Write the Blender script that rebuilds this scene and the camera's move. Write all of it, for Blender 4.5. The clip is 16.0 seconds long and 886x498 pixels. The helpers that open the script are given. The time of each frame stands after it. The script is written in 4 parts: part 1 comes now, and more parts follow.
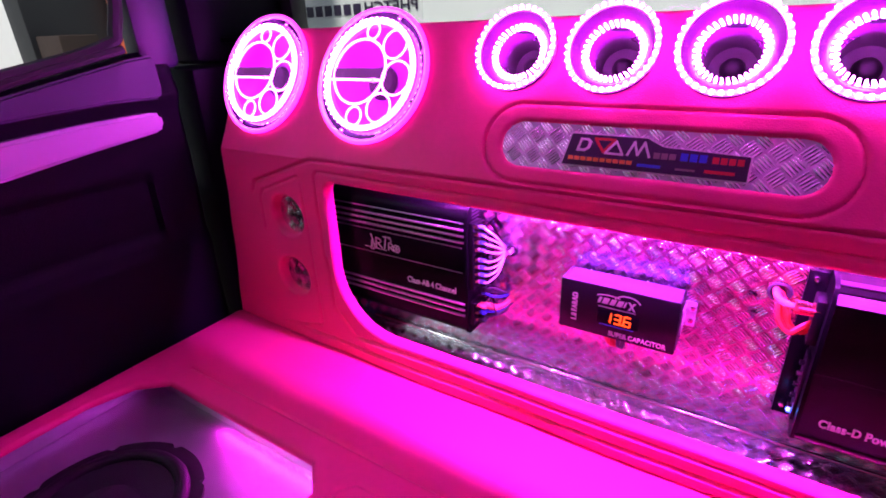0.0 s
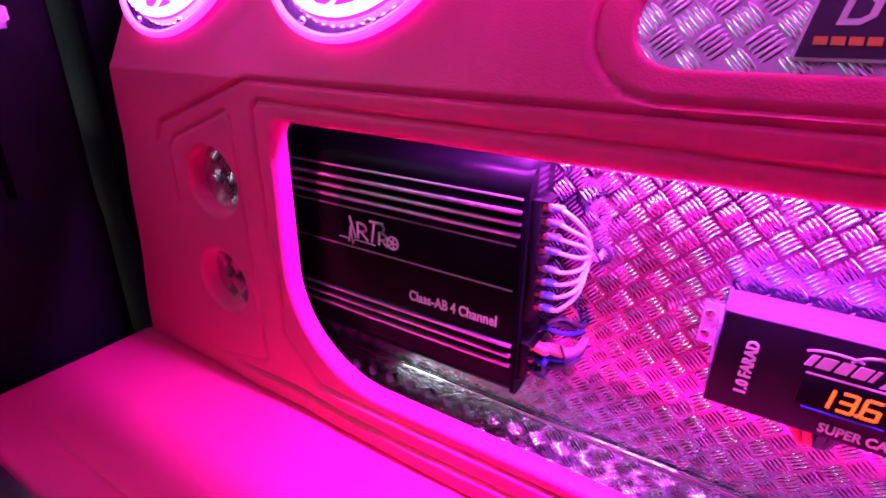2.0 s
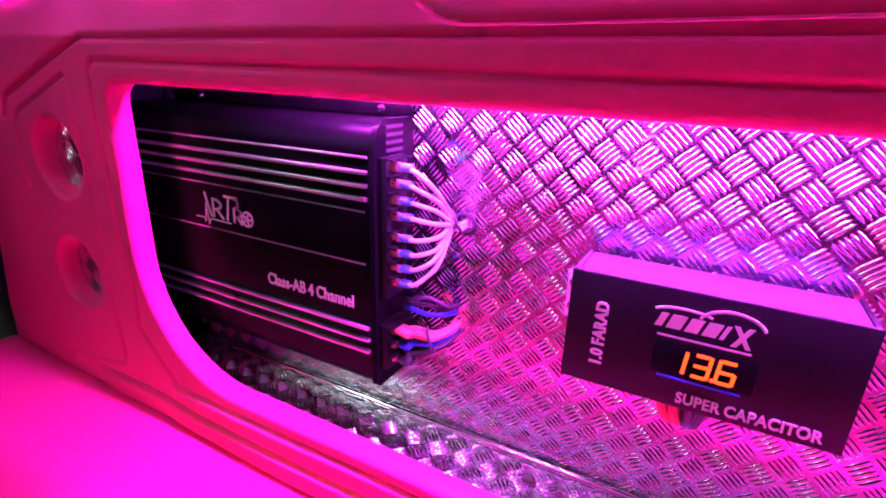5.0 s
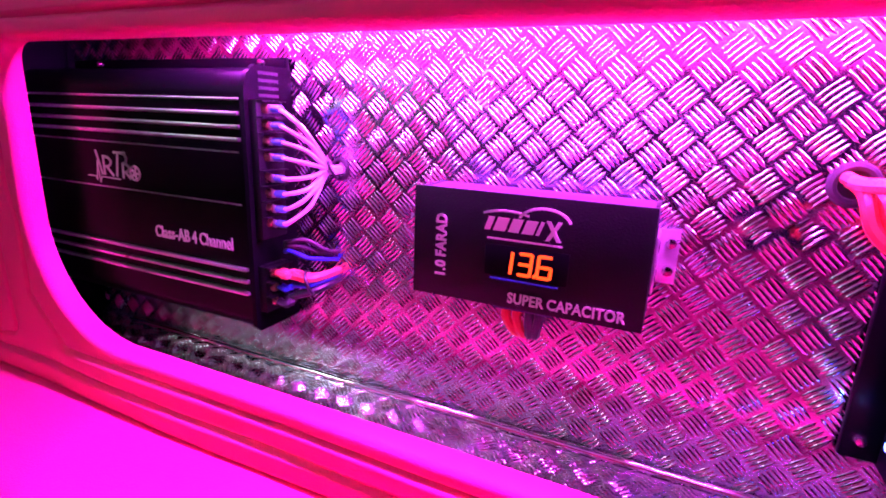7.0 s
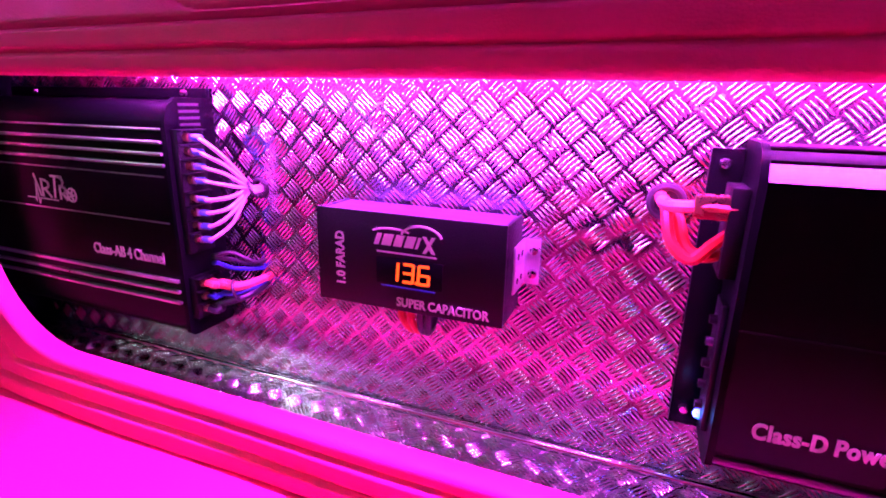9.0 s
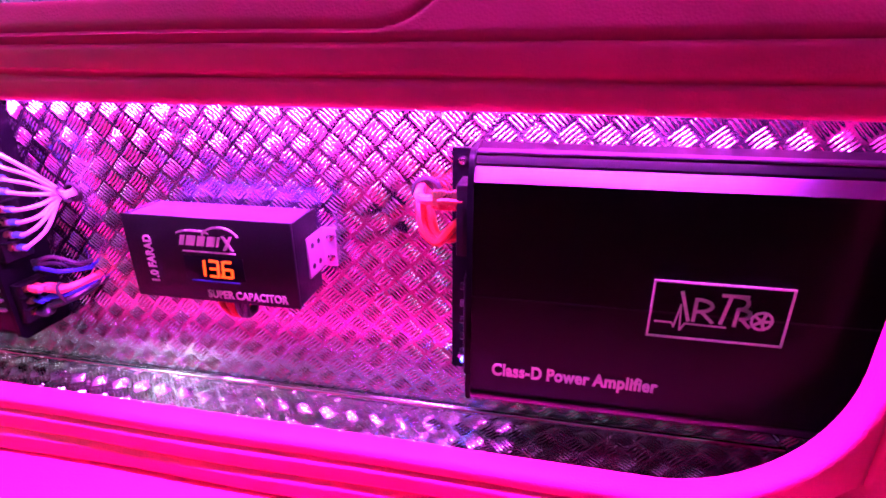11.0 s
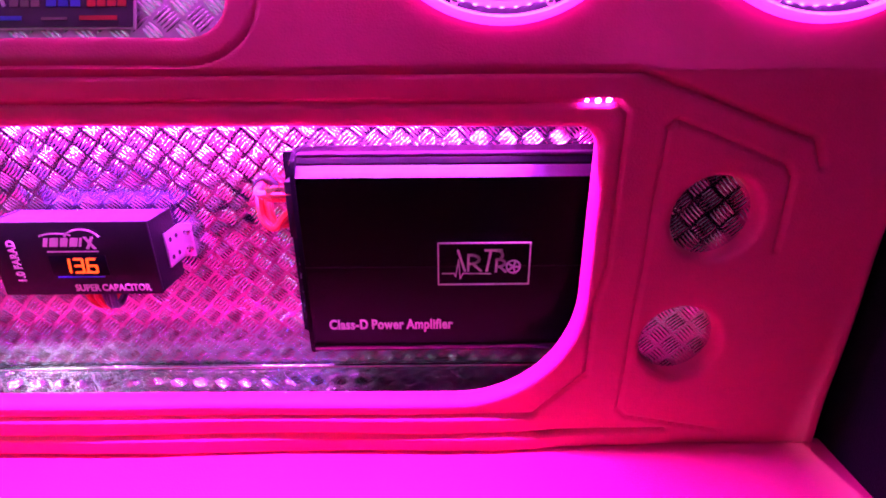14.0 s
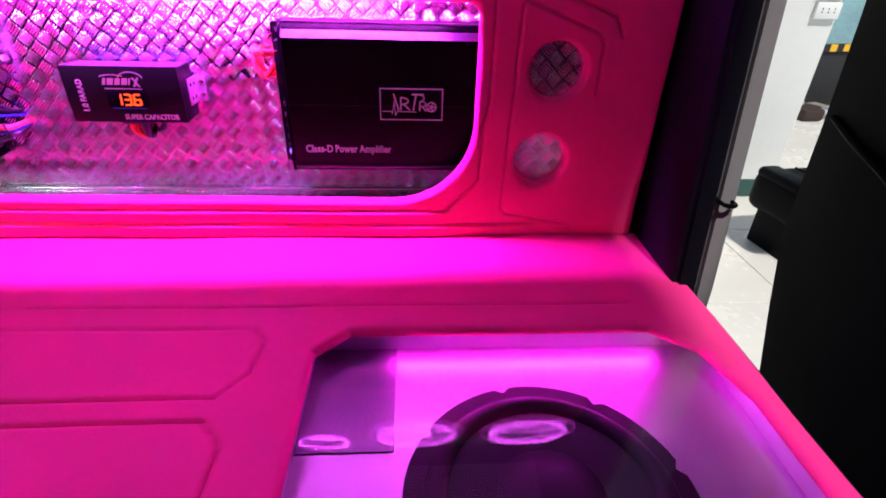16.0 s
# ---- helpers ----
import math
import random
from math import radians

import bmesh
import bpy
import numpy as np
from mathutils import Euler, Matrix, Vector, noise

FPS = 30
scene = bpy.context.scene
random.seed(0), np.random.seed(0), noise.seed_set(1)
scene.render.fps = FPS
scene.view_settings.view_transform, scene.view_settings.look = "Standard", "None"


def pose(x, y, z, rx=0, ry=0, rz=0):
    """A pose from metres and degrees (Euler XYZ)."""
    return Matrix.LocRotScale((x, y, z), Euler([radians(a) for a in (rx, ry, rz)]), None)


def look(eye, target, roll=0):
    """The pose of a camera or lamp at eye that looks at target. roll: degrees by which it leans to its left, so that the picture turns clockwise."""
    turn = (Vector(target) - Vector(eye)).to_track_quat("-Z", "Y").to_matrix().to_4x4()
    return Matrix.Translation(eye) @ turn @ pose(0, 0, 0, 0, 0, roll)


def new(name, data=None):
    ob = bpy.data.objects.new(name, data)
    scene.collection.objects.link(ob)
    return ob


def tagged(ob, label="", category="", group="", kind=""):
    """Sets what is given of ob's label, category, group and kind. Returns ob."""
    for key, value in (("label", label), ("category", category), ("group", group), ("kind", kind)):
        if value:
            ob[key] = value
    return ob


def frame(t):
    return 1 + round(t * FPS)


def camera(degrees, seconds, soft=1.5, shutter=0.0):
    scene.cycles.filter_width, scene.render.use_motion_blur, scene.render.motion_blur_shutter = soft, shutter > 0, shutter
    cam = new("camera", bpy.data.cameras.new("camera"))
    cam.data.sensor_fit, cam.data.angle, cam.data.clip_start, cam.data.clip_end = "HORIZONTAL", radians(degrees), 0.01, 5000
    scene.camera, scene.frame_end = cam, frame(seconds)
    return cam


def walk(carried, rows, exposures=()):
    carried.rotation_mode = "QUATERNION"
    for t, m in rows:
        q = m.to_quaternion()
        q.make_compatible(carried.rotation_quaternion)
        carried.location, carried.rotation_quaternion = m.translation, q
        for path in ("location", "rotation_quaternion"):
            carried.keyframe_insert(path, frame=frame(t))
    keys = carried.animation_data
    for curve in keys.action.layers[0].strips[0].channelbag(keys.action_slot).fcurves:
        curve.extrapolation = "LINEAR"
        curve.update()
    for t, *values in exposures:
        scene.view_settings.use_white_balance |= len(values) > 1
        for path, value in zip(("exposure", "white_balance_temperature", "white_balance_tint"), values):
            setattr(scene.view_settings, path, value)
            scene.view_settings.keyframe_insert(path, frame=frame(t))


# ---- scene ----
cam = camera(82.6, 16.0, 1.8)
PATH = [
    (0, (0.136, -0.509, 0.5), (-0.869, 1.023, -0.302), -2.3),
    (0.5, (0.085, -0.427, 0.46), (-0.927, 1.104, -0.335), -1.4),
    (1, (0.029, -0.373, 0.426), (-0.968, 1.16, -0.383), -0.6),
    (1.5, (-0.018, -0.326, 0.398), (-0.983, 1.231, -0.405), 0.4),
    (2, (-0.058, -0.29, 0.368), (-1.004, 1.285, -0.422), 1.0),
    (2.5, (-0.073, -0.265, 0.349), (-1.008, 1.326, -0.422), 1.3),
    (3, (-0.079, -0.251, 0.332), (-1.011, 1.351, -0.418), 1.2),
    (3.5, (-0.078, -0.243, 0.319), (-1.006, 1.371, -0.411), 1.2),
    (4, (-0.065, -0.243, 0.317), (-0.996, 1.38, -0.39), 1.2),
    (4.5, (-0.026, -0.234, 0.314), (-0.948, 1.409, -0.359), 1.5),
    (4.7, (-0.01, -0.23, 0.316), (-0.915, 1.421, -0.357), 1.6),
    (6.8, (0.088, -0.228, 0.25), (-0.715, 1.533, -0.252), 2.4),
    (7, (0.095, -0.235, 0.252), (-0.7, 1.529, -0.257), 2.2),
    (7.5, (0.106, -0.249, 0.261), (-0.656, 1.53, -0.242), 2.0),
    (8, (0.112, -0.256, 0.272), (-0.602, 1.54, -0.245), 2.1),
    (8.2, (0.121, -0.252, 0.273), (-0.605, 1.542, -0.233), 1.7),
    (10.3, (0.227, -0.259, 0.317), (-0.277, 1.541, -0.395), -0.3),
    (10.5, (0.236, -0.26, 0.323), (-0.215, 1.546, -0.407), -0.4),
    (11, (0.261, -0.27, 0.326), (-0.103, 1.55, -0.419), -0.3),
    (11.5, (0.283, -0.28, 0.324), (-0.008, 1.555, -0.417), -0.3),
    (12, (0.321, -0.287, 0.329), (0.099, 1.554, -0.421), -0.8),
    (12.5, (0.347, -0.302, 0.338), (0.209, 1.546, -0.416), -0.8),
    (13, (0.347, -0.331, 0.353), (0.284, 1.52, -0.401), -0.6),
    (13.5, (0.34, -0.352, 0.349), (0.318, 1.498, -0.411), -0.4),
    (14, (0.337, -0.364, 0.35), (0.347, 1.484, -0.415), -0.4),
    (14.5, (0.331, -0.418, 0.362), (0.378, 1.408, -0.453), -0.2),
    (15, (0.329, -0.512, 0.356), (0.402, 1.295, -0.498), 0.5),
    (15.5, (0.34, -0.581, 0.348), (0.435, 1.189, -0.578), 0.9),
    (16, (0.375, -0.616, 0.339), (0.496, 1.105, -0.673), 1.8),
]
walk(cam, [(t, look(eye, target, roll)) for t, eye, target, roll in PATH], [(0, 0.27), (2, 0.42), (4.5, 0.45), (7.5, 0.1), (10.5, 0.26), (12, 0.38), (14, 0.3), (16, 0.25)])

# ---- world and light ----
world = bpy.data.worlds.new("sky")
scene.world = world
world.use_nodes = True
wn = world.node_tree
sky = wn.nodes.new("ShaderNodeTexSky")
sky.sky_type, sky.sun_disc = "NISHITA", False
sky.sun_elevation, sky.sun_rotation = radians(58), radians(170)
wn.nodes["Background"].inputs["Strength"].default_value = 0.085
wn.links.new(sky.outputs[0], wn.nodes["Background"].inputs["Color"])
sun = new("sun", bpy.data.lights.new("sun", "SUN"))
sun.data.energy, sun.data.angle, sun.data.color = 3.4, radians(4), (1.0, 0.96, 0.9)
sun.matrix_world = look((0.4, -2.5, 4), (0, 0, 0))

PINK = (0.72, 0.046, 1.0)
NICHE_WATTS, RING_GLOW, HORN_GLOW, WELL_WATTS, WINDOW_WATTS = 13.6, 165.0, 100.0, 0.34, 0.085
niche_lamp = new("niche_led_light", bpy.data.lights.new("niche_led_light", "AREA"))
niche_lamp.data.shape, niche_lamp.data.size, niche_lamp.data.size_y = "RECTANGLE", 0.66, 0.006
niche_lamp.data.energy, niche_lamp.data.color = NICHE_WATTS, PINK
niche_lamp.matrix_world = pose(0.083, 0.0345, 0.334, 0, 0, 0)
for well_x, length, share in ((0.500, 0.29, 1.0), (-0.385, 0.20, 0.55)):
    well_lamp = new("well_led_light", bpy.data.lights.new("well_led_light", "AREA"))
    well_lamp.data.shape, well_lamp.data.size, well_lamp.data.size_y = "RECTANGLE", length, 0.005
    well_lamp.data.energy, well_lamp.data.color = WELL_WATTS * share, (1.0, 0.015, 0.90)
    well_lamp.matrix_world = look((well_x, -0.1975, -0.0150), (well_x, -0.212, -0.02))
# daylight through the side window, and the blue power light of the second amplifier
day_lamp = new("window_daylight", bpy.data.lights.new("window_daylight", "AREA"))
day_lamp.data.shape, day_lamp.data.size, day_lamp.data.size_y = "RECTANGLE", 0.12, 0.18
day_lamp.data.energy, day_lamp.data.color = WINDOW_WATTS, (0.90, 1.0, 0.93)
day_lamp.matrix_world = look((-0.735, -0.62, 0.60), (-0.27, 0.04, 0.05))
day_lamp.data.spread = radians(60)
blue_lamp = new("power_light", bpy.data.lights.new("power_light", "POINT"))
blue_lamp.data.energy, blue_lamp.data.color, blue_lamp.data.shadow_soft_size = 0.014, (0.05, 0.22, 1.0), 0.0018
blue_lamp.location = (0.2045, 0.0585, 0.1005)


# ---- materials ----
def material(name, colour, rough=0.5, metal=0.0, vary=0.12, scale=30.0, bump=0.0, bump_scale=400.0, rough_vary=0.1, coat=0.0, spec=0.5, stretch=(1, 1, 1)):
    m = bpy.data.materials.new(name)
    m.use_nodes = True
    nt = m.node_tree
    b = nt.nodes["Principled BSDF"]
    b.inputs["Metallic"].default_value = metal
    b.inputs["Coat Weight"].default_value = coat
    b.inputs["Specular IOR Level"].default_value = spec
    co = nt.nodes.new("ShaderNodeTexCoord")
    mp = nt.nodes.new("ShaderNodeMapping")
    mp.inputs["Scale"].default_value = stretch
    nt.links.new(co.outputs["Object"], mp.inputs["Vector"])
    big, fine = nt.nodes.new("ShaderNodeTexNoise"), nt.nodes.new("ShaderNodeTexNoise")
    big.inputs["Scale"].default_value, fine.inputs["Scale"].default_value = scale, scale * 12
    big.inputs["Detail"].default_value = 4
    for n in (big, fine):
        nt.links.new(mp.outputs[0], n.inputs["Vector"])
    add = nt.nodes.new("ShaderNodeMath")
    add.operation = "MULTIPLY_ADD"
    add.inputs[1].default_value = 0.4
    nt.links.new(fine.outputs["Fac"], add.inputs[0])
    nt.links.new(big.outputs["Fac"], add.inputs[2])
    rc = nt.nodes.new("ShaderNodeMapRange")
    rc.inputs["From Min"].default_value, rc.inputs["From Max"].default_value = 0.4, 1.0
    rc.inputs["To Min"].default_value, rc.inputs["To Max"].default_value = 1 - vary, 1 + vary
    nt.links.new(add.outputs[0], rc.inputs["Value"])
    mul = nt.nodes.new("ShaderNodeVectorMath")
    mul.operation = "SCALE"
    mul.inputs[0].default_value = colour
    nt.links.new(rc.outputs[0], mul.inputs["Scale"])
    nt.links.new(mul.outputs[0], b.inputs["Base Color"])
    rr = nt.nodes.new("ShaderNodeMapRange")
    rr.inputs["From Min"].default_value, rr.inputs["From Max"].default_value = 0.4, 1.0
    rr.inputs["To Min"].default_value, rr.inputs["To Max"].default_value = max(0.02, rough - rough_vary), min(1, rough + rough_vary)
    nt.links.new(add.outputs[0], rr.inputs["Value"])
    nt.links.new(rr.outputs[0], b.inputs["Roughness"])
    if bump:
        vo = nt.nodes.new("ShaderNodeTexVoronoi")
        vo.inputs["Scale"].default_value = bump_scale
        nt.links.new(mp.outputs[0], vo.inputs["Vector"])
        bp = nt.nodes.new("ShaderNodeBump")
        bp.inputs["Strength"].default_value, bp.inputs["Distance"].default_value = bump, 0.001
        nt.links.new(vo.outputs["Distance"], bp.inputs["Height"])
        nt.links.new(bp.outputs[0], b.inputs["Normal"])
    return m


def glow(name, colour, strength, base=(0.8, 0.6, 0.8)):
    m = bpy.data.materials.new(name)
    m.use_nodes = True
    b = m.node_tree.nodes["Principled BSDF"]
    b.inputs["Base Color"].default_value = (*base, 1)
    b.inputs["Emission Color"].default_value = (*colour, 1)
    b.inputs["Emission Strength"].default_value = strength
    return m


def clear(name, tint, gloss_rough=0.02, ior=1.45):
    m = bpy.data.materials.new(name)
    m.use_nodes = True
    nt = m.node_tree
    nt.nodes.remove(nt.nodes["Principled BSDF"])
    tr, gl, fr, mx = (nt.nodes.new("ShaderNode" + k) for k in ("BsdfTransparent", "BsdfGlossy", "Fresnel", "MixShader"))
    tr.inputs["Color"].default_value = (*tint, 1)
    gl.inputs["Roughness"].default_value = gloss_rough
    fr.inputs["IOR"].default_value = ior
    nt.links.new(fr.outputs[0], mx.inputs[0])
    nt.links.new(tr.outputs[0], mx.inputs[1])
    nt.links.new(gl.outputs[0], mx.inputs[2])
    nt.links.new(mx.outputs[0], nt.nodes["Material Output"].inputs["Surface"])
    return m


def plain_clear(name, tint):
    m = bpy.data.materials.new(name)
    m.use_nodes = True
    nt = m.node_tree
    nt.nodes.remove(nt.nodes["Principled BSDF"])
    tr = nt.nodes.new("ShaderNodeBsdfTransparent")
    tr.inputs["Color"].default_value = (*tint, 1)
    nt.links.new(tr.outputs[0], nt.nodes["Material Output"].inputs["Surface"])
    return m


LEATHER = material("red leatherette", (0.88, 0.042, 0.255), 0.50, vary=0.07, scale=9, bump=0.25, bump_scale=650, spec=0.35)
ALU = material("bright tread plate", (0.84, 0.84, 0.87), 0.17, 1.0, vary=0.10, scale=35, rough_vary=0.10)
SHEET = material("rolled aluminium sheet", (0.68, 0.67, 0.75), 0.21, 1.0, vary=0.10, scale=25, rough_vary=0.10)
SATIN = material("satin aluminium sheet", (0.62, 0.50, 0.66), 0.5, 0.55, vary=0.10, scale=25)
BRUSHED = material("brushed aluminium", (0.72, 0.70, 0.75), 0.38, 0.95, vary=0.08, scale=30, rough_vary=0.05)
BLACK_METAL = material("black anodised metal", (0.0025, 0.0025, 0.0035), 0.34, 0.0, vary=0.25, scale=20, rough_vary=0.05, spec=0.045)
RIDGE = material("polished ridge metal", (0.80, 0.79, 0.82), 0.34, 1.0, vary=0.1, scale=60)
BLACK_PLASTIC = material("black plastic", (0.0035, 0.0035, 0.0045), 0.45, spec=0.18, vary=0.2, scale=25, bump=0.15, bump_scale=900)
TRIM = material("dark grey cabin trim", (0.004, 0.0035, 0.008), 0.6, spec=0.09, vary=0.18, scale=8, bump=0.35, bump_scale=700)
TRIM_GREY = material("grey cabin trim", (0.017, 0.010, 0.045), 0.5, vary=0.12, scale=8, bump=0.3, bump_scale=700)
PAD = material("pale armrest vinyl", (0.50, 0.36, 0.56), 0.22, vary=0.02, scale=12, coat=0.3, rough_vary=0.03, bump=0.03, bump_scale=700)
PRINT = material("silver print", (0.74, 0.72, 0.76), 0.5, vary=0.05, scale=80)
BAND = material("satin dark band", (0.105, 0.075, 0.12), 0.40, 1.0, vary=0.1, scale=40)
SILVER = material("zinc plated steel", (0.72, 0.71, 0.74), 0.33, 0.85, vary=0.1, scale=70)
WELL_PATCH = material("dull darker metal", (0.30, 0.27, 0.33), 0.38, 0.9, vary=0.1, scale=40, bump=0.2, bump_scale=300)
EDGE = material("polished plate edge", (0.88, 0.87, 0.90), 0.08, 1.0, vary=0.05, scale=60, rough_vary=0.03)
CHROME = material("screw steel", (0.75, 0.73, 0.72), 0.2, 1.0, vary=0.1, scale=200)
BRASS = material("brass screw", (0.70, 0.45, 0.25), 0.28, 1.0, vary=0.1, scale=200)
LIGHT_CASE = material("pale grey case plastic", (0.045, 0.03, 0.085), 0.6, spec=0.2, vary=0.07, scale=40)
WIRE_WHITE = material("clear wire sheath", (0.70, 0.62, 0.66), 0.3, vary=0.06, scale=90)
WIRE_RED = material("red wire sheath", (0.62, 0.03, 0.02), 0.35, vary=0.1, scale=90)
WIRE_SALMON = material("pale red wire sheath", (0.80, 0.16, 0.12), 0.3, vary=0.08, scale=90)
WIRE_BLUE = material("blue wire sheath", (0.02, 0.06, 0.45), 0.35, vary=0.1, scale=90)
WIRE_BLACK = material("black wire sheath", (0.015, 0.015, 0.02), 0.4, vary=0.2, scale=90)
FORK_BLUE = material("blue terminal sleeve", (0.10, 0.28, 0.72), 0.35, vary=0.06, scale=90)
COPPER = material("bare copper", (0.80, 0.42, 0.26), 0.25, 1.0, vary=0.1, scale=120)
CONE = material("speaker cone paper", (0.020, 0.018, 0.024), 0.6, vary=0.15, scale=50, bump=0.2, bump_scale=500)
RUBBER = material("black rubber", (0.012, 0.012, 0.014), 0.6, vary=0.2, scale=30)
PINK_LIT_CONE = material("pink lit speaker cone", (0.42, 0.045, 0.44), 0.35, vary=0.12, scale=50)
RIM_DARK = material("smoked acrylic", (0.05, 0.02, 0.07), 0.10, vary=0.1, scale=60, coat=0.6)
BAR = material("pale acrylic bar", (0.42, 0.22, 0.48), 0.2, vary=0.06, scale=60)
HORN = material("pale acrylic horn", (0.11, 0.018, 0.12), 0.22, vary=0.05, scale=60, coat=0.5)
ACRYLIC = clear("clear acrylic", (0.92, 0.88, 0.94), 0.012, 1.46)
GLASS = clear("window glass", (0.88, 0.92, 0.92))
CORE = plain_clear("clear core", (0.99, 0.99, 0.99))
LED = glow("pink led", (0.82, 0.08, 1.0), RING_GLOW)
HORN_LED = glow("pink horn led", (0.82, 0.08, 1.0), HORN_GLOW)
LED_SOFT = glow("pink edge light", (1.0, 0.03, 0.95), 2.0)
LED_DIM = glow("dim pink led glow", (0.85, 0.06, 1.0), 7.0)
LED_RING = glow("white hot led ring", (0.85, 0.10, 1.0), 16.0)
DIGIT = glow("orange red digit", (1.0, 0.055, 0.006), 3.2, (0.05, 0.01, 0.005))
BLUE_LED = glow("blue led", (0.008, 0.05, 1.0), 13.0)
SIGN_DARK = material("sign navy", (0.03, 0.018, 0.05), 0.35, vary=0.1, scale=40)
SIGN_WHITE = material("sign white", (0.75, 0.72, 0.75), 0.4, vary=0.05, scale=40)
SIGN_RED = material("sign red", (0.60, 0.03, 0.04), 0.4, vary=0.05, scale=40)
SIGN_BLUE = material("sign blue", (0.03, 0.08, 0.62), 0.4, vary=0.05, scale=40)
SIGN_ORANGE = material("sign orange", (0.72, 0.30, 0.05), 0.4, vary=0.05, scale=40)
SIGN_OLIVE = material("sign olive", (0.22, 0.17, 0.16), 0.4, vary=0.05, scale=40)
BODY_PAINT = material("grey car paint", (0.20, 0.195, 0.205), 0.35, vary=0.08, scale=6, coat=0.3)
WALL_WHITE = material("white wall paint", (0.74, 0.75, 0.73), 0.7, vary=0.05, scale=3)
TILE = material("cream floor tile", (0.66, 0.64, 0.58), 0.25, vary=0.06, scale=2)
GROUT = material("tile grout", (0.40, 0.38, 0.34), 0.8)
DARK_WALL = material("dark grey shutter", (0.022, 0.023, 0.025), 0.6, vary=0.12, scale=3)
SEAT_LEATHER = material("black seat leather", (0.0018, 0.0018, 0.0030), 0.45, spec=0.05, vary=0.2, scale=14, bump=0.15, bump_scale=900)
BROWN = material("brown cardboard", (0.028, 0.014, 0.009), 0.7, vary=0.1, scale=9)
ORANGE = material("orange paint", (0.62, 0.13, 0.06), 0.5, vary=0.08, scale=5)
GREEN = material("green plinth paint", (0.02, 0.07, 0.06), 0.5, vary=0.1, scale=5)
TEAL = material("blue green glass panel", (0.20, 0.36, 0.40), 0.2, vary=0.3, scale=3)
YELLOW = material("yellow tape", (0.75, 0.42, 0.02), 0.5, vary=0.05, scale=10)
RUBBLE = material("mixed grey parts", (0.22, 0.20, 0.18), 0.7, vary=0.3, scale=12)
HEADLINER = material("grey headliner", (0.58, 0.55, 0.60), 0.8, vary=0.06, scale=15)


# ---- mesh helpers ----
def finish(name, bm, mat, parent=None, label="", smooth=True):
    me = bpy.data.meshes.new(name)
    bmesh.ops.recalc_face_normals(bm, faces=bm.faces)
    bm.to_mesh(me)
    bm.free()
    for p in me.polygons:
        p.use_smooth = smooth
    if smooth:
        me.set_sharp_from_angle(angle=radians(38))
    me.materials.append(mat)
    ob = new(name, me)
    if parent:
        ob.parent = parent
    if label:
        ob["label"] = label
    return ob


def part(name, bm, mat, parent, label="", smooth=True):
    return finish(name, bm, mat, parent, label, smooth)


def pane_mesh(lo, hi, axis, side, mat, name, parent=None):
    """A clear slab whose one broad face (axis, side) is glossy."""
    ob = finish(name, box(lo, hi), mat, parent, smooth=False)
    ob.data.materials.append(CORE)
    for f in ob.data.polygons:
        f.material_index = 0 if f.normal[axis] * side > 0.5 else 1
    ob.visible_shadow = False
    return ob


def empty(name, m=None):
    ob = new(name)
    ob.empty_display_size = 0.02
    if m is not None:
        ob.matrix_world = m
    return ob


def box(lo, hi, bevel=0.0, seg=2, bm=None, m=None):
    bm = bm or bmesh.new()
    lo, hi = Vector(lo), Vector(hi)
    r = bmesh.ops.create_cube(bm, size=1.0)
    vs = r["verts"]
    for v in vs:
        v.co = Vector([lo[i] + (v.co[i] + 0.5) * (hi[i] - lo[i]) for i in range(3)])
    if bevel:
        es = list({e for v in vs for e in v.link_edges})
        res = bmesh.ops.bevel(bm, geom=es, offset=bevel, segments=seg, profile=0.5, affect="EDGES")
        vs = list({v for f in res["faces"] for v in f.verts})
    if m is not None:
        bmesh.ops.transform(bm, matrix=m, verts=vs)
    return bm


def lathe(profile, n=48, bm=None, m=None, wobble=0.0):
    """A turned shape round z from pairs of radius and height."""
    bm = bm or bmesh.new()
    rings = []
    for r, z in profile:
        if r < 1e-6:
            rings.append([bm.verts.new((0, 0, z))])
        else:
            rings.append([bm.verts.new((r * math.cos(2 * math.pi * i / n), r * math.sin(2 * math.pi * i / n), z)) for i in range(n)])
    for a, b in zip(rings, rings[1:]):
        for i in range(n):
            j = (i + 1) % n
            if len(a) == 1 and len(b) == 1:
                continue
            if len(a) == 1:
                bm.faces.new((a[0], b[i], b[j]))
            elif len(b) == 1:
                bm.faces.new((a[i], a[j], b[0]))
            else:
                bm.faces.new((a[i], a[j], b[j], b[i]))
    if m is not None:
        bmesh.ops.transform(bm, matrix=m, verts=[v for r in rings for v in r])
    return bm


def ring(R, r, n=64, k=8, bm=None, m=None):
    bm = bm or bmesh.new()
    vs = [[bm.verts.new(((R + r * math.cos(b)) * math.cos(a), (R + r * math.cos(b)) * math.sin(a), r * math.sin(b)))
           for b in [2 * math.pi * j / k for j in range(k)]] for a in [2 * math.pi * i / n for i in range(n)]]
    for i in range(n):
        for j in range(k):
            bm.faces.new((vs[i][j], vs[(i + 1) % n][j], vs[(i + 1) % n][(j + 1) % k], vs[i][(j + 1) % k]))
    if m is not None:
        bmesh.ops.transform(bm, matrix=m, verts=[v for q in vs for v in q])
    return bm


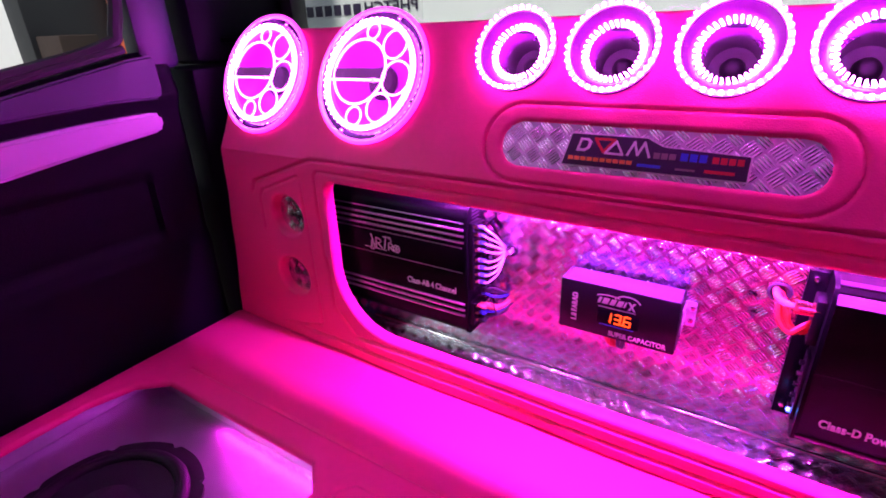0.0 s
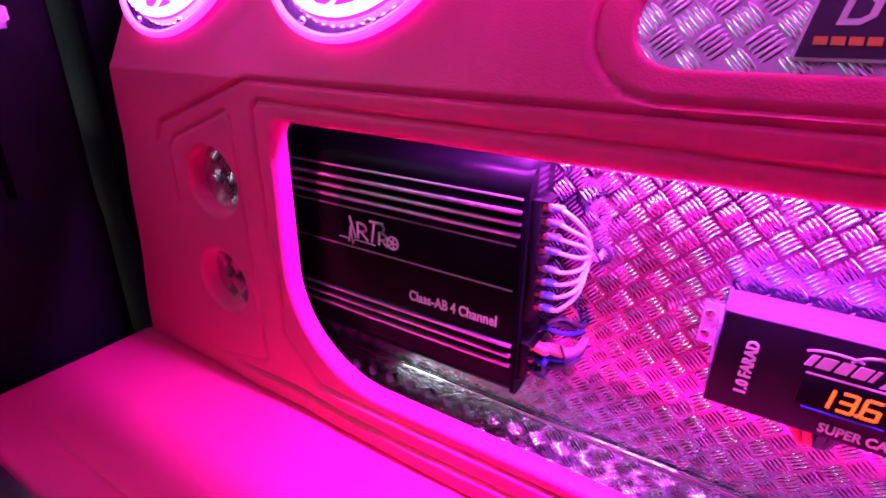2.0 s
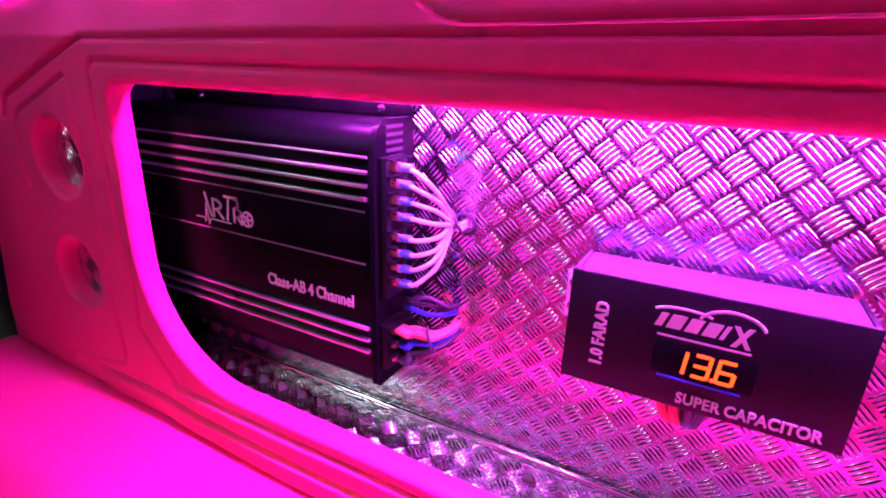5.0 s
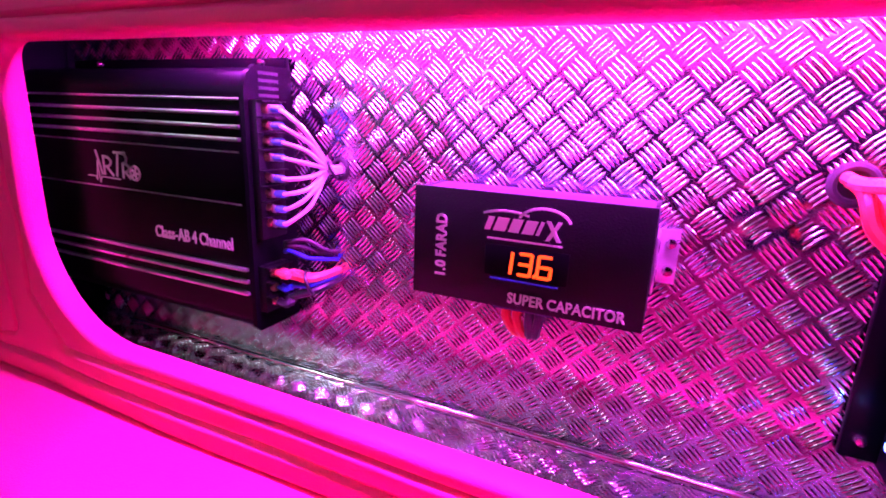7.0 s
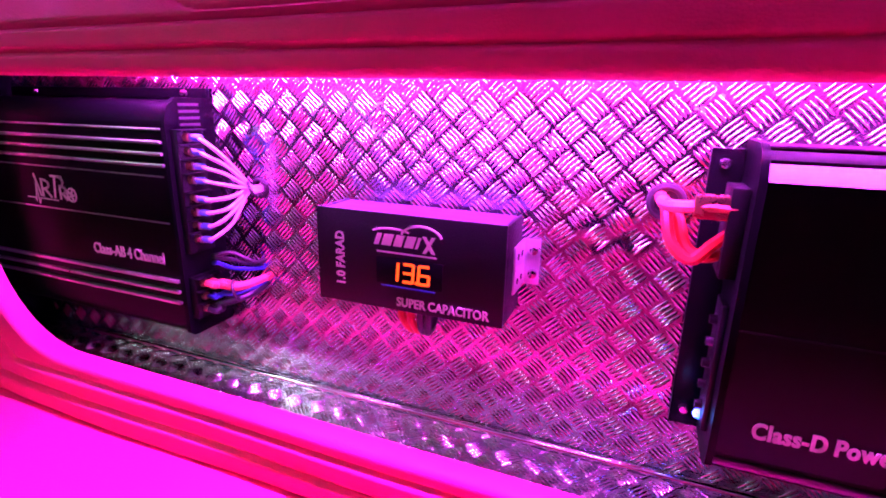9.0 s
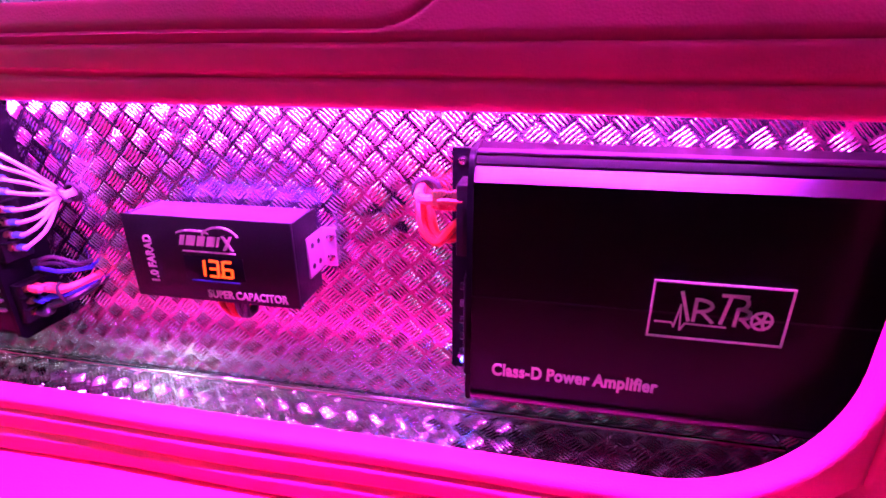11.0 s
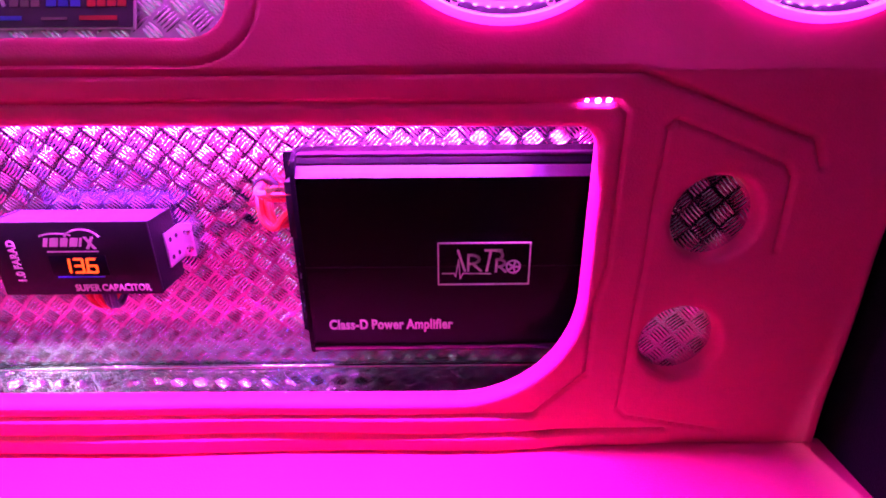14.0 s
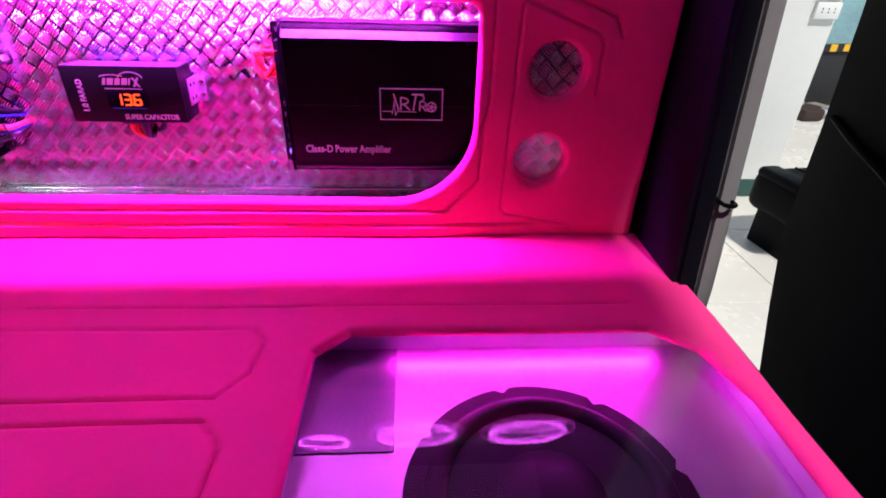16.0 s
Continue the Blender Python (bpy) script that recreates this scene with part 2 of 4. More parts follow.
def tube(points, r, k=8, bm=None, steps=6):
    """A round wire along a smooth curve through the points."""
    bm = bm or bmesh.new()
    P = [Vector(p) for p in points]
    if len(P) > 2:
        Q = [2 * P[0] - P[1]] + P + [2 * P[-1] - P[-2]]
        C = []
        for i in range(1, len(Q) - 2):
            for s in range(steps):
                t = s / steps
                C.append(0.5 * ((2 * Q[i]) + (Q[i + 1] - Q[i - 1]) * t + (2 * Q[i - 1] - 5 * Q[i] + 4 * Q[i + 1] - Q[i + 2]) * t * t
                                + (3 * Q[i] - Q[i - 1] - 3 * Q[i + 1] + Q[i + 2]) * t ** 3))
        C.append(P[-1])
    else:
        C = P
    side = None
    rows = []
    for i, c in enumerate(C):
        d = (C[min(i + 1, len(C) - 1)] - C[max(i - 1, 0)]).normalized()
        if side is None:
            side = d.orthogonal().normalized()
        side = (side - d * side.dot(d)).normalized()
        up = d.cross(side)
        rows.append([bm.verts.new(c + r * (math.cos(2 * math.pi * j / k) * side + math.sin(2 * math.pi * j / k) * up)) for j in range(k)])
    for a, b in zip(rows, rows[1:]):
        for j in range(k):
            bm.faces.new((a[j], a[(j + 1) % k], b[(j + 1) % k], b[j]))
    bm.faces.new(rows[0][::-1])
    bm.faces.new(rows[-1])
    return bm


def prism(outline, depth, bm=None, m=None):
    """A flat outline in x and y, thick along z from 0 to depth."""
    bm = bm or bmesh.new()
    a = [bm.verts.new((x, y, 0)) for x, y in outline]
    b = [bm.verts.new((x, y, depth)) for x, y in outline]
    n = len(a)
    bm.faces.new(a[::-1])
    bm.faces.new(b)
    for i in range(n):
        bm.faces.new((a[i], a[(i + 1) % n], b[(i + 1) % n], b[i]))
    if m is not None:
        bmesh.ops.transform(bm, matrix=m, verts=a + b)
    return bm


def stroke(points, w, depth, bm=None, m=None):
    """A flat line of width w along points in x and y."""
    bm = bm or bmesh.new()
    for (x0, y0), (x1, y1) in zip(points, points[1:]):
        d = Vector((x1 - x0, y1 - y0))
        q = Vector((-d.y, d.x)).normalized() * w / 2
        e = d.normalized() * w * 0.35
        prism([(x0 - e.x - q.x, y0 - e.y - q.y), (x1 + e.x - q.x, y1 + e.y - q.y), (x1 + e.x + q.x, y1 + e.y + q.y), (x0 - e.x + q.x, y0 - e.y + q.y)], depth, bm, m)
    return bm


def arc(cx, cy, rx, ry, a0, a1, n=14):
    return [(cx + rx * math.cos(radians(a0 + (a1 - a0) * i / n)), cy + ry * math.sin(radians(a0 + (a1 - a0) * i / n))) for i in range(n + 1)]


def lettering(text, width, height, mat, parent, m, name="lettering", label="", bold=0.0):
    """Raised letters of the given width and capital height, from the lower left corner of the pose m."""
    cu = bpy.data.curves.new(name, "FONT")
    cu.body, cu.extrude, cu.offset, cu.resolution_u = text, 0.01, 0.8 * bold, 4
    cu.space_character, cu.space_word = 1 + 2.0 * bold, 0.8
    tmp = bpy.data.objects.new(name, cu)
    scene.collection.objects.link(tmp)
    bpy.context.view_layer.update()
    me = bpy.data.meshes.new_from_object(tmp.evaluated_get(bpy.context.evaluated_depsgraph_get()))
    bpy.data.objects.remove(tmp)
    co = np.array([v.co for v in me.vertices])
    lo, hi = co.min(0), co.max(0)
    caps = 0.72
    heavy = bmesh.new()
    for k in (-1, 1):          # two passes of the print give the heavy upright strokes
        heavy.from_mesh(me)
        heavy.verts.ensure_lookup_table()
        for v in heavy.verts[-len(co):]:
            v.co = m @ Vector(((v.co.x - lo[0] + k * 0.45 * bold) / (hi[0] - lo[0]) * width, v.co.y / caps * height, (0.0006 + k * 0.00005) * (1 if v.co.z > 0 else 0)))
    heavy.to_mesh(me)
    heavy.free()
    me.materials.clear()
    me.materials.append(mat)
    ob = new(name, me)
    ob.parent = parent
    if label:
        ob["label"] = label
    return ob


FRONT = pose(0, 0, 0, 90, 0, 0)          # x stays, y becomes up, z becomes towards the viewer (-y)


def on_front(x, y, z):
    return Matrix.Translation((x, y, z)) @ FRONT


# ---- padded sheets with grooves ----
def sd_box(u, v, cu, cv, hu, hv, r):
    qu, qv = np.abs(u - cu) - hu + r, np.abs(v - cv) - hv + r
    return np.hypot(np.maximum(qu, 0), np.maximum(qv, 0)) + np.minimum(np.maximum(qu, qv), 0) - r


def sd_line(u, v, pts, closed=False):
    d = np.full(u.shape, 9.0)
    pts = list(pts) + ([pts[0]] if closed else [])
    for (a, b), (c, e) in zip(pts, pts[1:]):
        t = np.clip(((u - a) * (c - a) + (v - b) * (e - b)) / ((c - a) ** 2 + (e - b) ** 2 + 1e-12), 0, 1)
        d = np.minimum(d, np.hypot(u - a - t * (c - a), v - b - t * (e - b)))
    return d


def sd_poly(u, v, pts, r=0.0):
    d = sd_line(u, v, pts, True)
    inside = np.zeros(u.shape, bool)
    for (a, b), (c, e) in zip(pts, pts[1:] + pts[:1]):
        cross = ((b > v) != (e > v)) & (u < (c - a) * (v - b) / (e - b + 1e-12) + a)
        inside ^= cross
    return np.where(inside, -d, d) - r


def groove(d, w, depth):
    return -depth * np.exp(-(d / w) ** 2)


def sheet(name, lo, hi, step, shape, height, place, depth, mat, lip=0.006):
    nu, nv = int(round((hi[0] - lo[0]) / step)) + 1, int(round((hi[1] - lo[1]) / step)) + 1
    U, V = np.meshgrid(np.linspace(lo[0], hi[0], nu), np.linspace(lo[1], hi[1], nv), indexing="ij")
    mid = shape((U[:-1, :-1] + U[1:, 1:]) / 2, (V[:-1, :-1] + V[1:, 1:]) / 2) < 0
    idx = np.arange(nu * nv).reshape(nu, nv)
    quads = np.stack([idx[:-1, :-1], idx[1:, :-1], idx[1:, 1:], idx[:-1, 1:]], -1)[mid]
    edges = {}
    for q in quads.tolist():
        for a, b in zip(q, q[1:] + q[:1]):
            if (b, a) in edges:
                del edges[(b, a)]
            else:
                edges[(a, b)] = True
    rim = np.array(list({a for a, b in edges} | {b for a, b in edges}))
    u, v = U.ravel().copy(), V.ravel().copy()
    for _ in range(3):
        e = step * 0.2
        d = shape(u[rim], v[rim])
        gu, gv = (shape(u[rim] + e, v[rim]) - d) / e, (shape(u[rim], v[rim] + e) - d) / e
        n = np.maximum(np.hypot(gu, gv), 0.3)
        k = np.clip(d, -step, step)
        u[rim], v[rim] = u[rim] - k * gu / n, v[rim] - k * gv / n
    d = shape(u, v)
    t = np.clip((d + lip) / lip, 0, 1)
    h = height(u, v) - lip * (1 - np.sqrt(1 - t * t * 0.998))
    top = place(u, v, h)
    back = place(u[rim], v[rim], np.full(rim.shape, -depth))
    used = np.unique(quads)
    remap = np.full(nu * nv, -1)
    remap[used] = np.arange(len(used))
    rmap = {int(a): len(used) + i for i, a in enumerate(rim)}
    faces = remap[quads].tolist() + [(int(remap[b]), int(remap[a]), rmap[a], rmap[b]) for a, b in edges]
    me = bpy.data.meshes.new(name)
    me.from_pydata(np.concatenate([top[used], back]).tolist(), [], faces)
    me.shade_smooth()
    me.set_sharp_from_angle(angle=radians(60))
    me.materials.append(mat)
    return new(name, me)


# ---- the padded audio panel ----
MID, CREASE, LEAN_BACK = 0.023, 0.330, radians(25)
OPEN_L, OPEN_R, OPEN_B, OPEN_T = -0.404, 0.454, 0.054, 0.2975
SPEAKERS = (-0.552, -0.335, 0.381, 0.598)
HORNS = (-0.127, -0.018, 0.092, 0.201)
SPEAKER_V, HORN_V = CREASE + 0.123, CREASE + 0.157
PORTS = ((-0.497, 0.231), (-0.503, 0.121), (0.550, 0.221), (0.541, 0.109))
PORT_R = 0.0335
SLOT = (0.032, CREASE + 0.0525, 0.1555, 0.0245)


def panel_place(u, v, h):
    s = np.maximum(v - CREASE, 0)
    low = v < CREASE
    ny, nz = np.where(low, -1.0, -math.cos(LEAN_BACK)), np.where(low, 0.0, math.sin(LEAN_BACK))
    return np.stack([u, s * math.sin(LEAN_BACK) + h * ny, np.minimum(v, CREASE) + s * math.cos(LEAN_BACK) + h * nz], -1)


def panel_pose(u, v, h=0.0):
    """The pose of a thing that sits on the leaning upper panel: its z points out of the panel."""
    p = panel_place(np.array(u), np.array(v), np.array(h))
    return Matrix.Translation([float(c) for c in p]) @ pose(0, 0, 0, 90 - 25, 0, 0)


def sag(u):
    """The opening and its grooves hang a little lower towards the right end."""
    return 0.0055 * np.clip((u - OPEN_L) / (OPEN_R - OPEN_L), 0, 1)


def opening(u, v):
    v = v + sag(u)
    a = sd_box(u, v, (OPEN_L + OPEN_R) / 2, (OPEN_B + OPEN_T) / 2 + 0.06, (OPEN_R - OPEN_L) / 2, (OPEN_T - OPEN_B) / 2 + 0.06, 0.105)
    b = sd_box(u, v, (OPEN_L + OPEN_R) / 2, (OPEN_B + OPEN_T) / 2 - 0.06, (OPEN_R - OPEN_L) / 2, (OPEN_T - OPEN_B) / 2 + 0.06, 0.016)
    return np.maximum(a, b)


def panel_shape(u, v):
    edge = u
    u = u - 0.048 * np.sin(np.clip(v / 0.46, 0, 1) * math.pi / 2) * np.clip((-0.50 - u) / 0.08, 0, 1)      # the free end leans inwards
    d = sd_box(u, v, 0.001, 0.28, 0.684, 0.248, 0.075)
    d = np.minimum(d, sd_box(u, v, 0.001, 0.188, 0.684, 0.19, 0.004))
    u = edge
    d = np.maximum(d, -opening(u, v))
    for x, z in PORTS:
        d = np.maximum(d, PORT_R - np.hypot(u - x, v - z))
    d = np.maximum(d, -sd_box(u, v, *SLOT, SLOT[3] - 0.001))
    for x in SPEAKERS:
        d = np.maximum(d, 0.0775 - np.hypot(u - x, v - SPEAKER_V))
    for x in HORNS:
        d = np.maximum(d, 0.034 - np.hypot(u - x, v - HORN_V))
    return d


def panel_height(u, v):
    w = np.abs(u - MID)
    h = groove(sd_line(w, v, [(0, CREASE), (0.452, CREASE), (0.588, 0.281), (0.597, 0.262)]), 0.0022, 0.0055)
    flat, v = v, v + 0.8 * sag(u)
    h += groove(sd_line(w, v, [(0, 0.313), (0.440, 0.313), (0.447, 0.306), (0.447, 0.185), (0.440, 0.150), (0.440, 0.085), (0.396, 0.040), (0, 0.040)]), 0.0017, 0.0036)
    h += groove(sd_line(w, v, [(0.478, 0.296), (0.484, 0.301), (0.570, 0.268), (0.577, 0.258), (0.578, 0.20)]), 0.0017, 0.0036)
    h += groove(sd_line(w, v, [(0.478, 0.296), (0.473, 0.045), (0.480, 0.037), (0.570, 0.02)]), 0.0017, 0.0026)
    h += groove(sd_line(w, v, [(0, 0.021), (0.52, 0.021)]), 0.0018, 0.0040)
    h += 0.003 / (1 + np.exp((v - 0.040) / 0.0012)) / (1 + np.exp((w - 0.405) / 0.008)) + 0.003 / (1 + np.exp((v - 0.021) / 0.0012)) / (1 + np.exp((w - 0.52) / 0.008))
    v = flat
    h += groove(np.abs(sd_box(u, v, SLOT[0], SLOT[1], SLOT[2] + 0.023, SLOT[3] + 0.0205, SLOT[3] + 0.0195)), 0.0018, 0.0034)
    for x, z in PORTS:
        h += -0.0015 * np.exp(-np.maximum(np.hypot(u - x, v - z) - PORT_R, 0) / 0.004)
    h += 0.0012 * np.sin(u * 21 + 3 * np.sin(v * 13)) * np.sin(v * 27 + 1.3)
    return h


panel = sheet("wall_panel", (-0.69, -0.003), (0.69, 0.532), 0.0018, panel_shape, panel_height, panel_place, 0.018, LEATHER)
tagged(panel, "padded red leatherette audio panel with stitched grooves and rounded openings", "panel", kind="structure")


# ---- the padded floor box ----
WINDOW = [(0.263, -0.568), (0.263, -0.232), (0.296, -0.200), (0.616, -0.200), (0.657, -0.234), (0.677, -0.30), (0.677, -0.568)]
WINDOWS = [[(2 * MID * 0.3 + s * x, y) for x, y in WINDOW] for s in (1, -1)]


def floor_shape(u, v):
    d = sd_box(u, v, 0.008, -0.370, 0.704, 0.380, 0.012)
    for w in WINDOWS:
        d = np.maximum(d, -sd_poly(u, v, w))
    return d


def floor_height(u, v):
    h = groove(sd_line(u, v, [(-0.60, -0.160), (0.625, -0.160)]), 0.0017, 0.0030)
    w = np.abs(u - 0.002)
    h += groove(sd_line(w, v, [(0, -0.197), (0.208, -0.197), (0.225, -0.218), (0.222, -0.262), (0.200, -0.292), (0, -0.292)]), 0.0017, 0.0036)
    h += groove(sd_line(w, v, [(0, -0.318), (0.199, -0.318), (0.220, -0.345), (0.220, -0.46), (0.199, -0.487), (0, -0.487)]), 0.0017, 0.0036)
    for win in WINDOWS:
        h += -0.0025 * np.exp(-(np.maximum(sd_poly(u, v, win), 0) / 0.012) ** 2)
    h += 0.001 * np.sin(u * 17 + 2) * np.sin(v * 23)
    return h


def floor_place(u, v, h):
    return np.stack([u, v, h - 0.001], -1)


floor = sheet("floor", (-0.70, -0.752), (0.716, 0.013), 0.0024, floor_shape, floor_height, floor_place, 0.012, LEATHER)
tagged(floor, "padded red leatherette floor box with engraved grooves", "floor", kind="structure")


# ---- tread plate ----
def tread_plate(name, lo, hi, m, rise=0.00080, glint_buckles=(), cell=0.0165, skin=SHEET, label="bright aluminium tread plate with raised five-bar pattern"):
    """A plate in x and y with raised bars on its z side."""
    def swell(x, y):
        """The sheet is never quite flat: slow waves, and buckles added to catch squiggly glints."""
        h = 0.0004 * noise.noise(Vector((x * 11, y * 11, 0.3)))
        for dx, dy, r in glint_buckles:
            h += 0.0055 * math.exp(-((x - dx) ** 2 + (y - dy) ** 2) / (r * r)) * noise.noise(Vector((x * 62, y * 62, 4.0)))
        return h

    plate = box((lo[0], lo[1], -0.006), (hi[0], hi[1], -0.004), 0)
    bmesh.ops.transform(plate, matrix=m, verts=plate.verts)
    nx, ny = max(8, int((hi[0] - lo[0]) / 0.004)), max(8, int((hi[1] - lo[1]) / 0.004))
    rows = []
    for j in range(ny + 1):
        y = lo[1] + (hi[1] - lo[1]) * j / ny
        rows.append([plate.verts.new(m @ Vector((x, y, swell(x, y)))) for x in (lo[0] + (hi[0] - lo[0]) * i / nx for i in range(nx + 1))])
    for low, up in zip(rows, rows[1:]):
        for i in range(nx):
            plate.faces.new((low[i], low[i + 1], up[i + 1], up[i]))
    ob = finish(name, plate, skin, smooth=True)
    tagged(ob, label, "metal plate", kind="structure")
    verts, faces = [], []
    n = int(2 * max(hi[0] - lo[0], hi[1] - lo[1]) / cell) + 4
    c45 = math.sqrt(0.5)
    rnd = random.Random(4)
    for i in range(-n, n):
        for j in range(-n, n):
            for b in range(5):
                o = (b - 2) * cell * 0.185
                a, q = (i + 0.5) * cell, (j + 0.5) * cell
                if (i + j) % 2:
                    a, along = a + o, (0, 1)
                else:
                    q, along = q + o, (1, 0)
                x, y = (a - q) * c45, (a + q) * c45
                dx, dy = (along[0] - along[1]) * c45, (along[0] + along[1]) * c45
                if not (lo[0] + 0.006 < x < hi[0] - 0.006 and lo[1] + 0.006 < y < hi[1] - 0.006):
                    continue
                L, W, T = cell * 0.49 * rnd.uniform(0.94, 1.02), cell * 0.080, rise
                k, h = len(verts), swell(x, y)
                for t, w, z in ((-1, 0, 0), (-0.72, 0.75, 0), (0, 1, 0), (0.72, 0.75, 0), (1, 0, 0), (0.72, -0.75, 0), (0, -1, 0), (-0.72, -0.75, 0),
                                (-0.66, 0.25, 0.85), (0, 0.42, 1), (0.66, 0.25, 0.85), (0.66, -0.25, 0.85), (0, -0.42, 1), (-0.66, -0.25, 0.85)):
                    verts.append(m @ Vector((x + t * L * dx - w * W * dy, y + t * L * dy + w * W * dx, z * T + h)))
                for f in ((0, 8, 1), (1, 8, 9, 2), (2, 9, 10, 3), (3, 10, 4), (4, 10, 11), (4, 11, 5), (5, 11, 12, 6), (6, 12, 13, 7), (7, 13, 0), (0, 13, 8),
                          (8, 13, 12, 9), (9, 12, 11, 10)):
                    faces.append([k + a for a in f[::-1]])
    me = bpy.data.meshes.new("raised_bars")
    me.from_pydata([tuple(v) for v in verts], [], faces)
    me.shade_smooth()
    me.materials.append(ALU)
    bars = new("raised_bars", me)
    bars.parent = ob
    bars["kind"] = "stuff"
    return ob


BACK_Y, NICHE_Z = 0.086, 0.032
# the two buckles are put in for bright squiggles of reflected light
tread_plate("wall_tread_plate", (-0.46, 0.028), (0.50, 0.345), on_front(0, BACK_Y, 0), glint_buckles=((0.150, 0.207, 0.020), (-0.150, 0.250, 0.016)))
tread_plate("shelf_tread_plate", (-0.46, 0.016), (0.50, BACK_Y - 0.0015), pose(0, 0, NICHE_Z))
slot_c = panel_pose(SLOT[0], SLOT[1], -0.0045)
tread_plate("sign_tread_plate", (-0.176, -0.030), (0.176, 0.030), slot_c, 0.0005, skin=SATIN)
for x, z in PORTS:
    tread_plate("port_tread_plate", (-0.045, -0.045), (0.045, 0.045), on_front(x, 0.0168, z), 0.0005)

fillet = [(BACK_Y - 0.0012, NICHE_Z + 0.0006)] + [(BACK_Y - 0.0052 + 0.0040 * math.sin(radians(a)), NICHE_Z + 0.0006 + 0.0040 * math.cos(radians(a)) ** 1.3) for a in (60, 40, 20, 0)]
fillet += [(BACK_Y - 0.0052 - 0.0030 * math.sin(radians(a)), NICHE_Z + 0.0016 + 0.0030 * math.cos(radians(a))) for a in (20, 40, 60, 80)] + [(BACK_Y - 0.0082, NICHE_Z + 0.0006)]
bm = prism(fillet, 0.86, m=Matrix.Translation((-0.40, 0, 0)) @ Matrix(((0, 0, 1, 0), (1, 0, 0, 0), (0, 1, 0, 0), (0, 0, 0, 1))))
line = finish("edge_strip", bm, EDGE)
tagged(line, "polished metal strip along the tread plate joint", "metal strip")
for k, r in enumerate((0.0011, 0.0017, 0.0016)):
    dot = finish("indicator_led", lathe([(0, 0.0012), (r, 0.0008), (r * 1.1, -0.001)], 12, m=on_front(0.4405 + k * 0.0078, 0.0012, 0.3105)), LED)
    tagged(dot, "tiny glowing pink led in the panel groove", "led", "pin point lights")
# niche roof and ends, and the LED strip behind the upper lip
tagged(finish("niche_wall", box((-0.466, 0.0145, 0.346), (0.506, BACK_Y, 0.352), 0.001), TRIM), "dark board roof of the amplifier niche", "board", kind="structure")
for x in (-0.466, 0.502):
    tagged(finish("niche_wall", box((x, 0.0145, 0.0275), (x + 0.004, BACK_Y, 0.346), 0.001), TRIM), "dark board end of the amplifier niche", "board", kind="structure")
strip = finish("led_strip", box((-0.265, 0.024, 0.342), (0.43, 0.034, 0.3455), 0.0005), SIGN_WHITE)
tagged(strip, "flexible led strip glowing pink behind the panel lip", "led strip")
for i in range(46):
    part("led", box((-0.26 + i * 0.015, 0.0275, 0.3405), (-0.256 + i * 0.015, 0.0305, 0.342)), LED_SOFT, strip, smooth=False)


# ---- loudspeakers ----
def beads(parent, n, lo, hi, label, mat=LED, slant=0):
    """A ring of single led beads that share one mesh."""
    mid = (Vector(lo) + Vector(hi)) / 2
    lean = Matrix.Translation(mid) @ pose(0, 0, 0, 0, -slant * 2, slant) @ Matrix.Translation(-mid)
    first = part("led_bead", box(lo, hi, (hi[1] - lo[1]) * 0.2, 1, m=lean), mat, parent, label)
    for i in range(1, n):
        ob = new("led_bead", first.data)
        ob.parent, ob.matrix_basis = parent, pose(0, 0, 0, 0, 0, 360 / n * i)


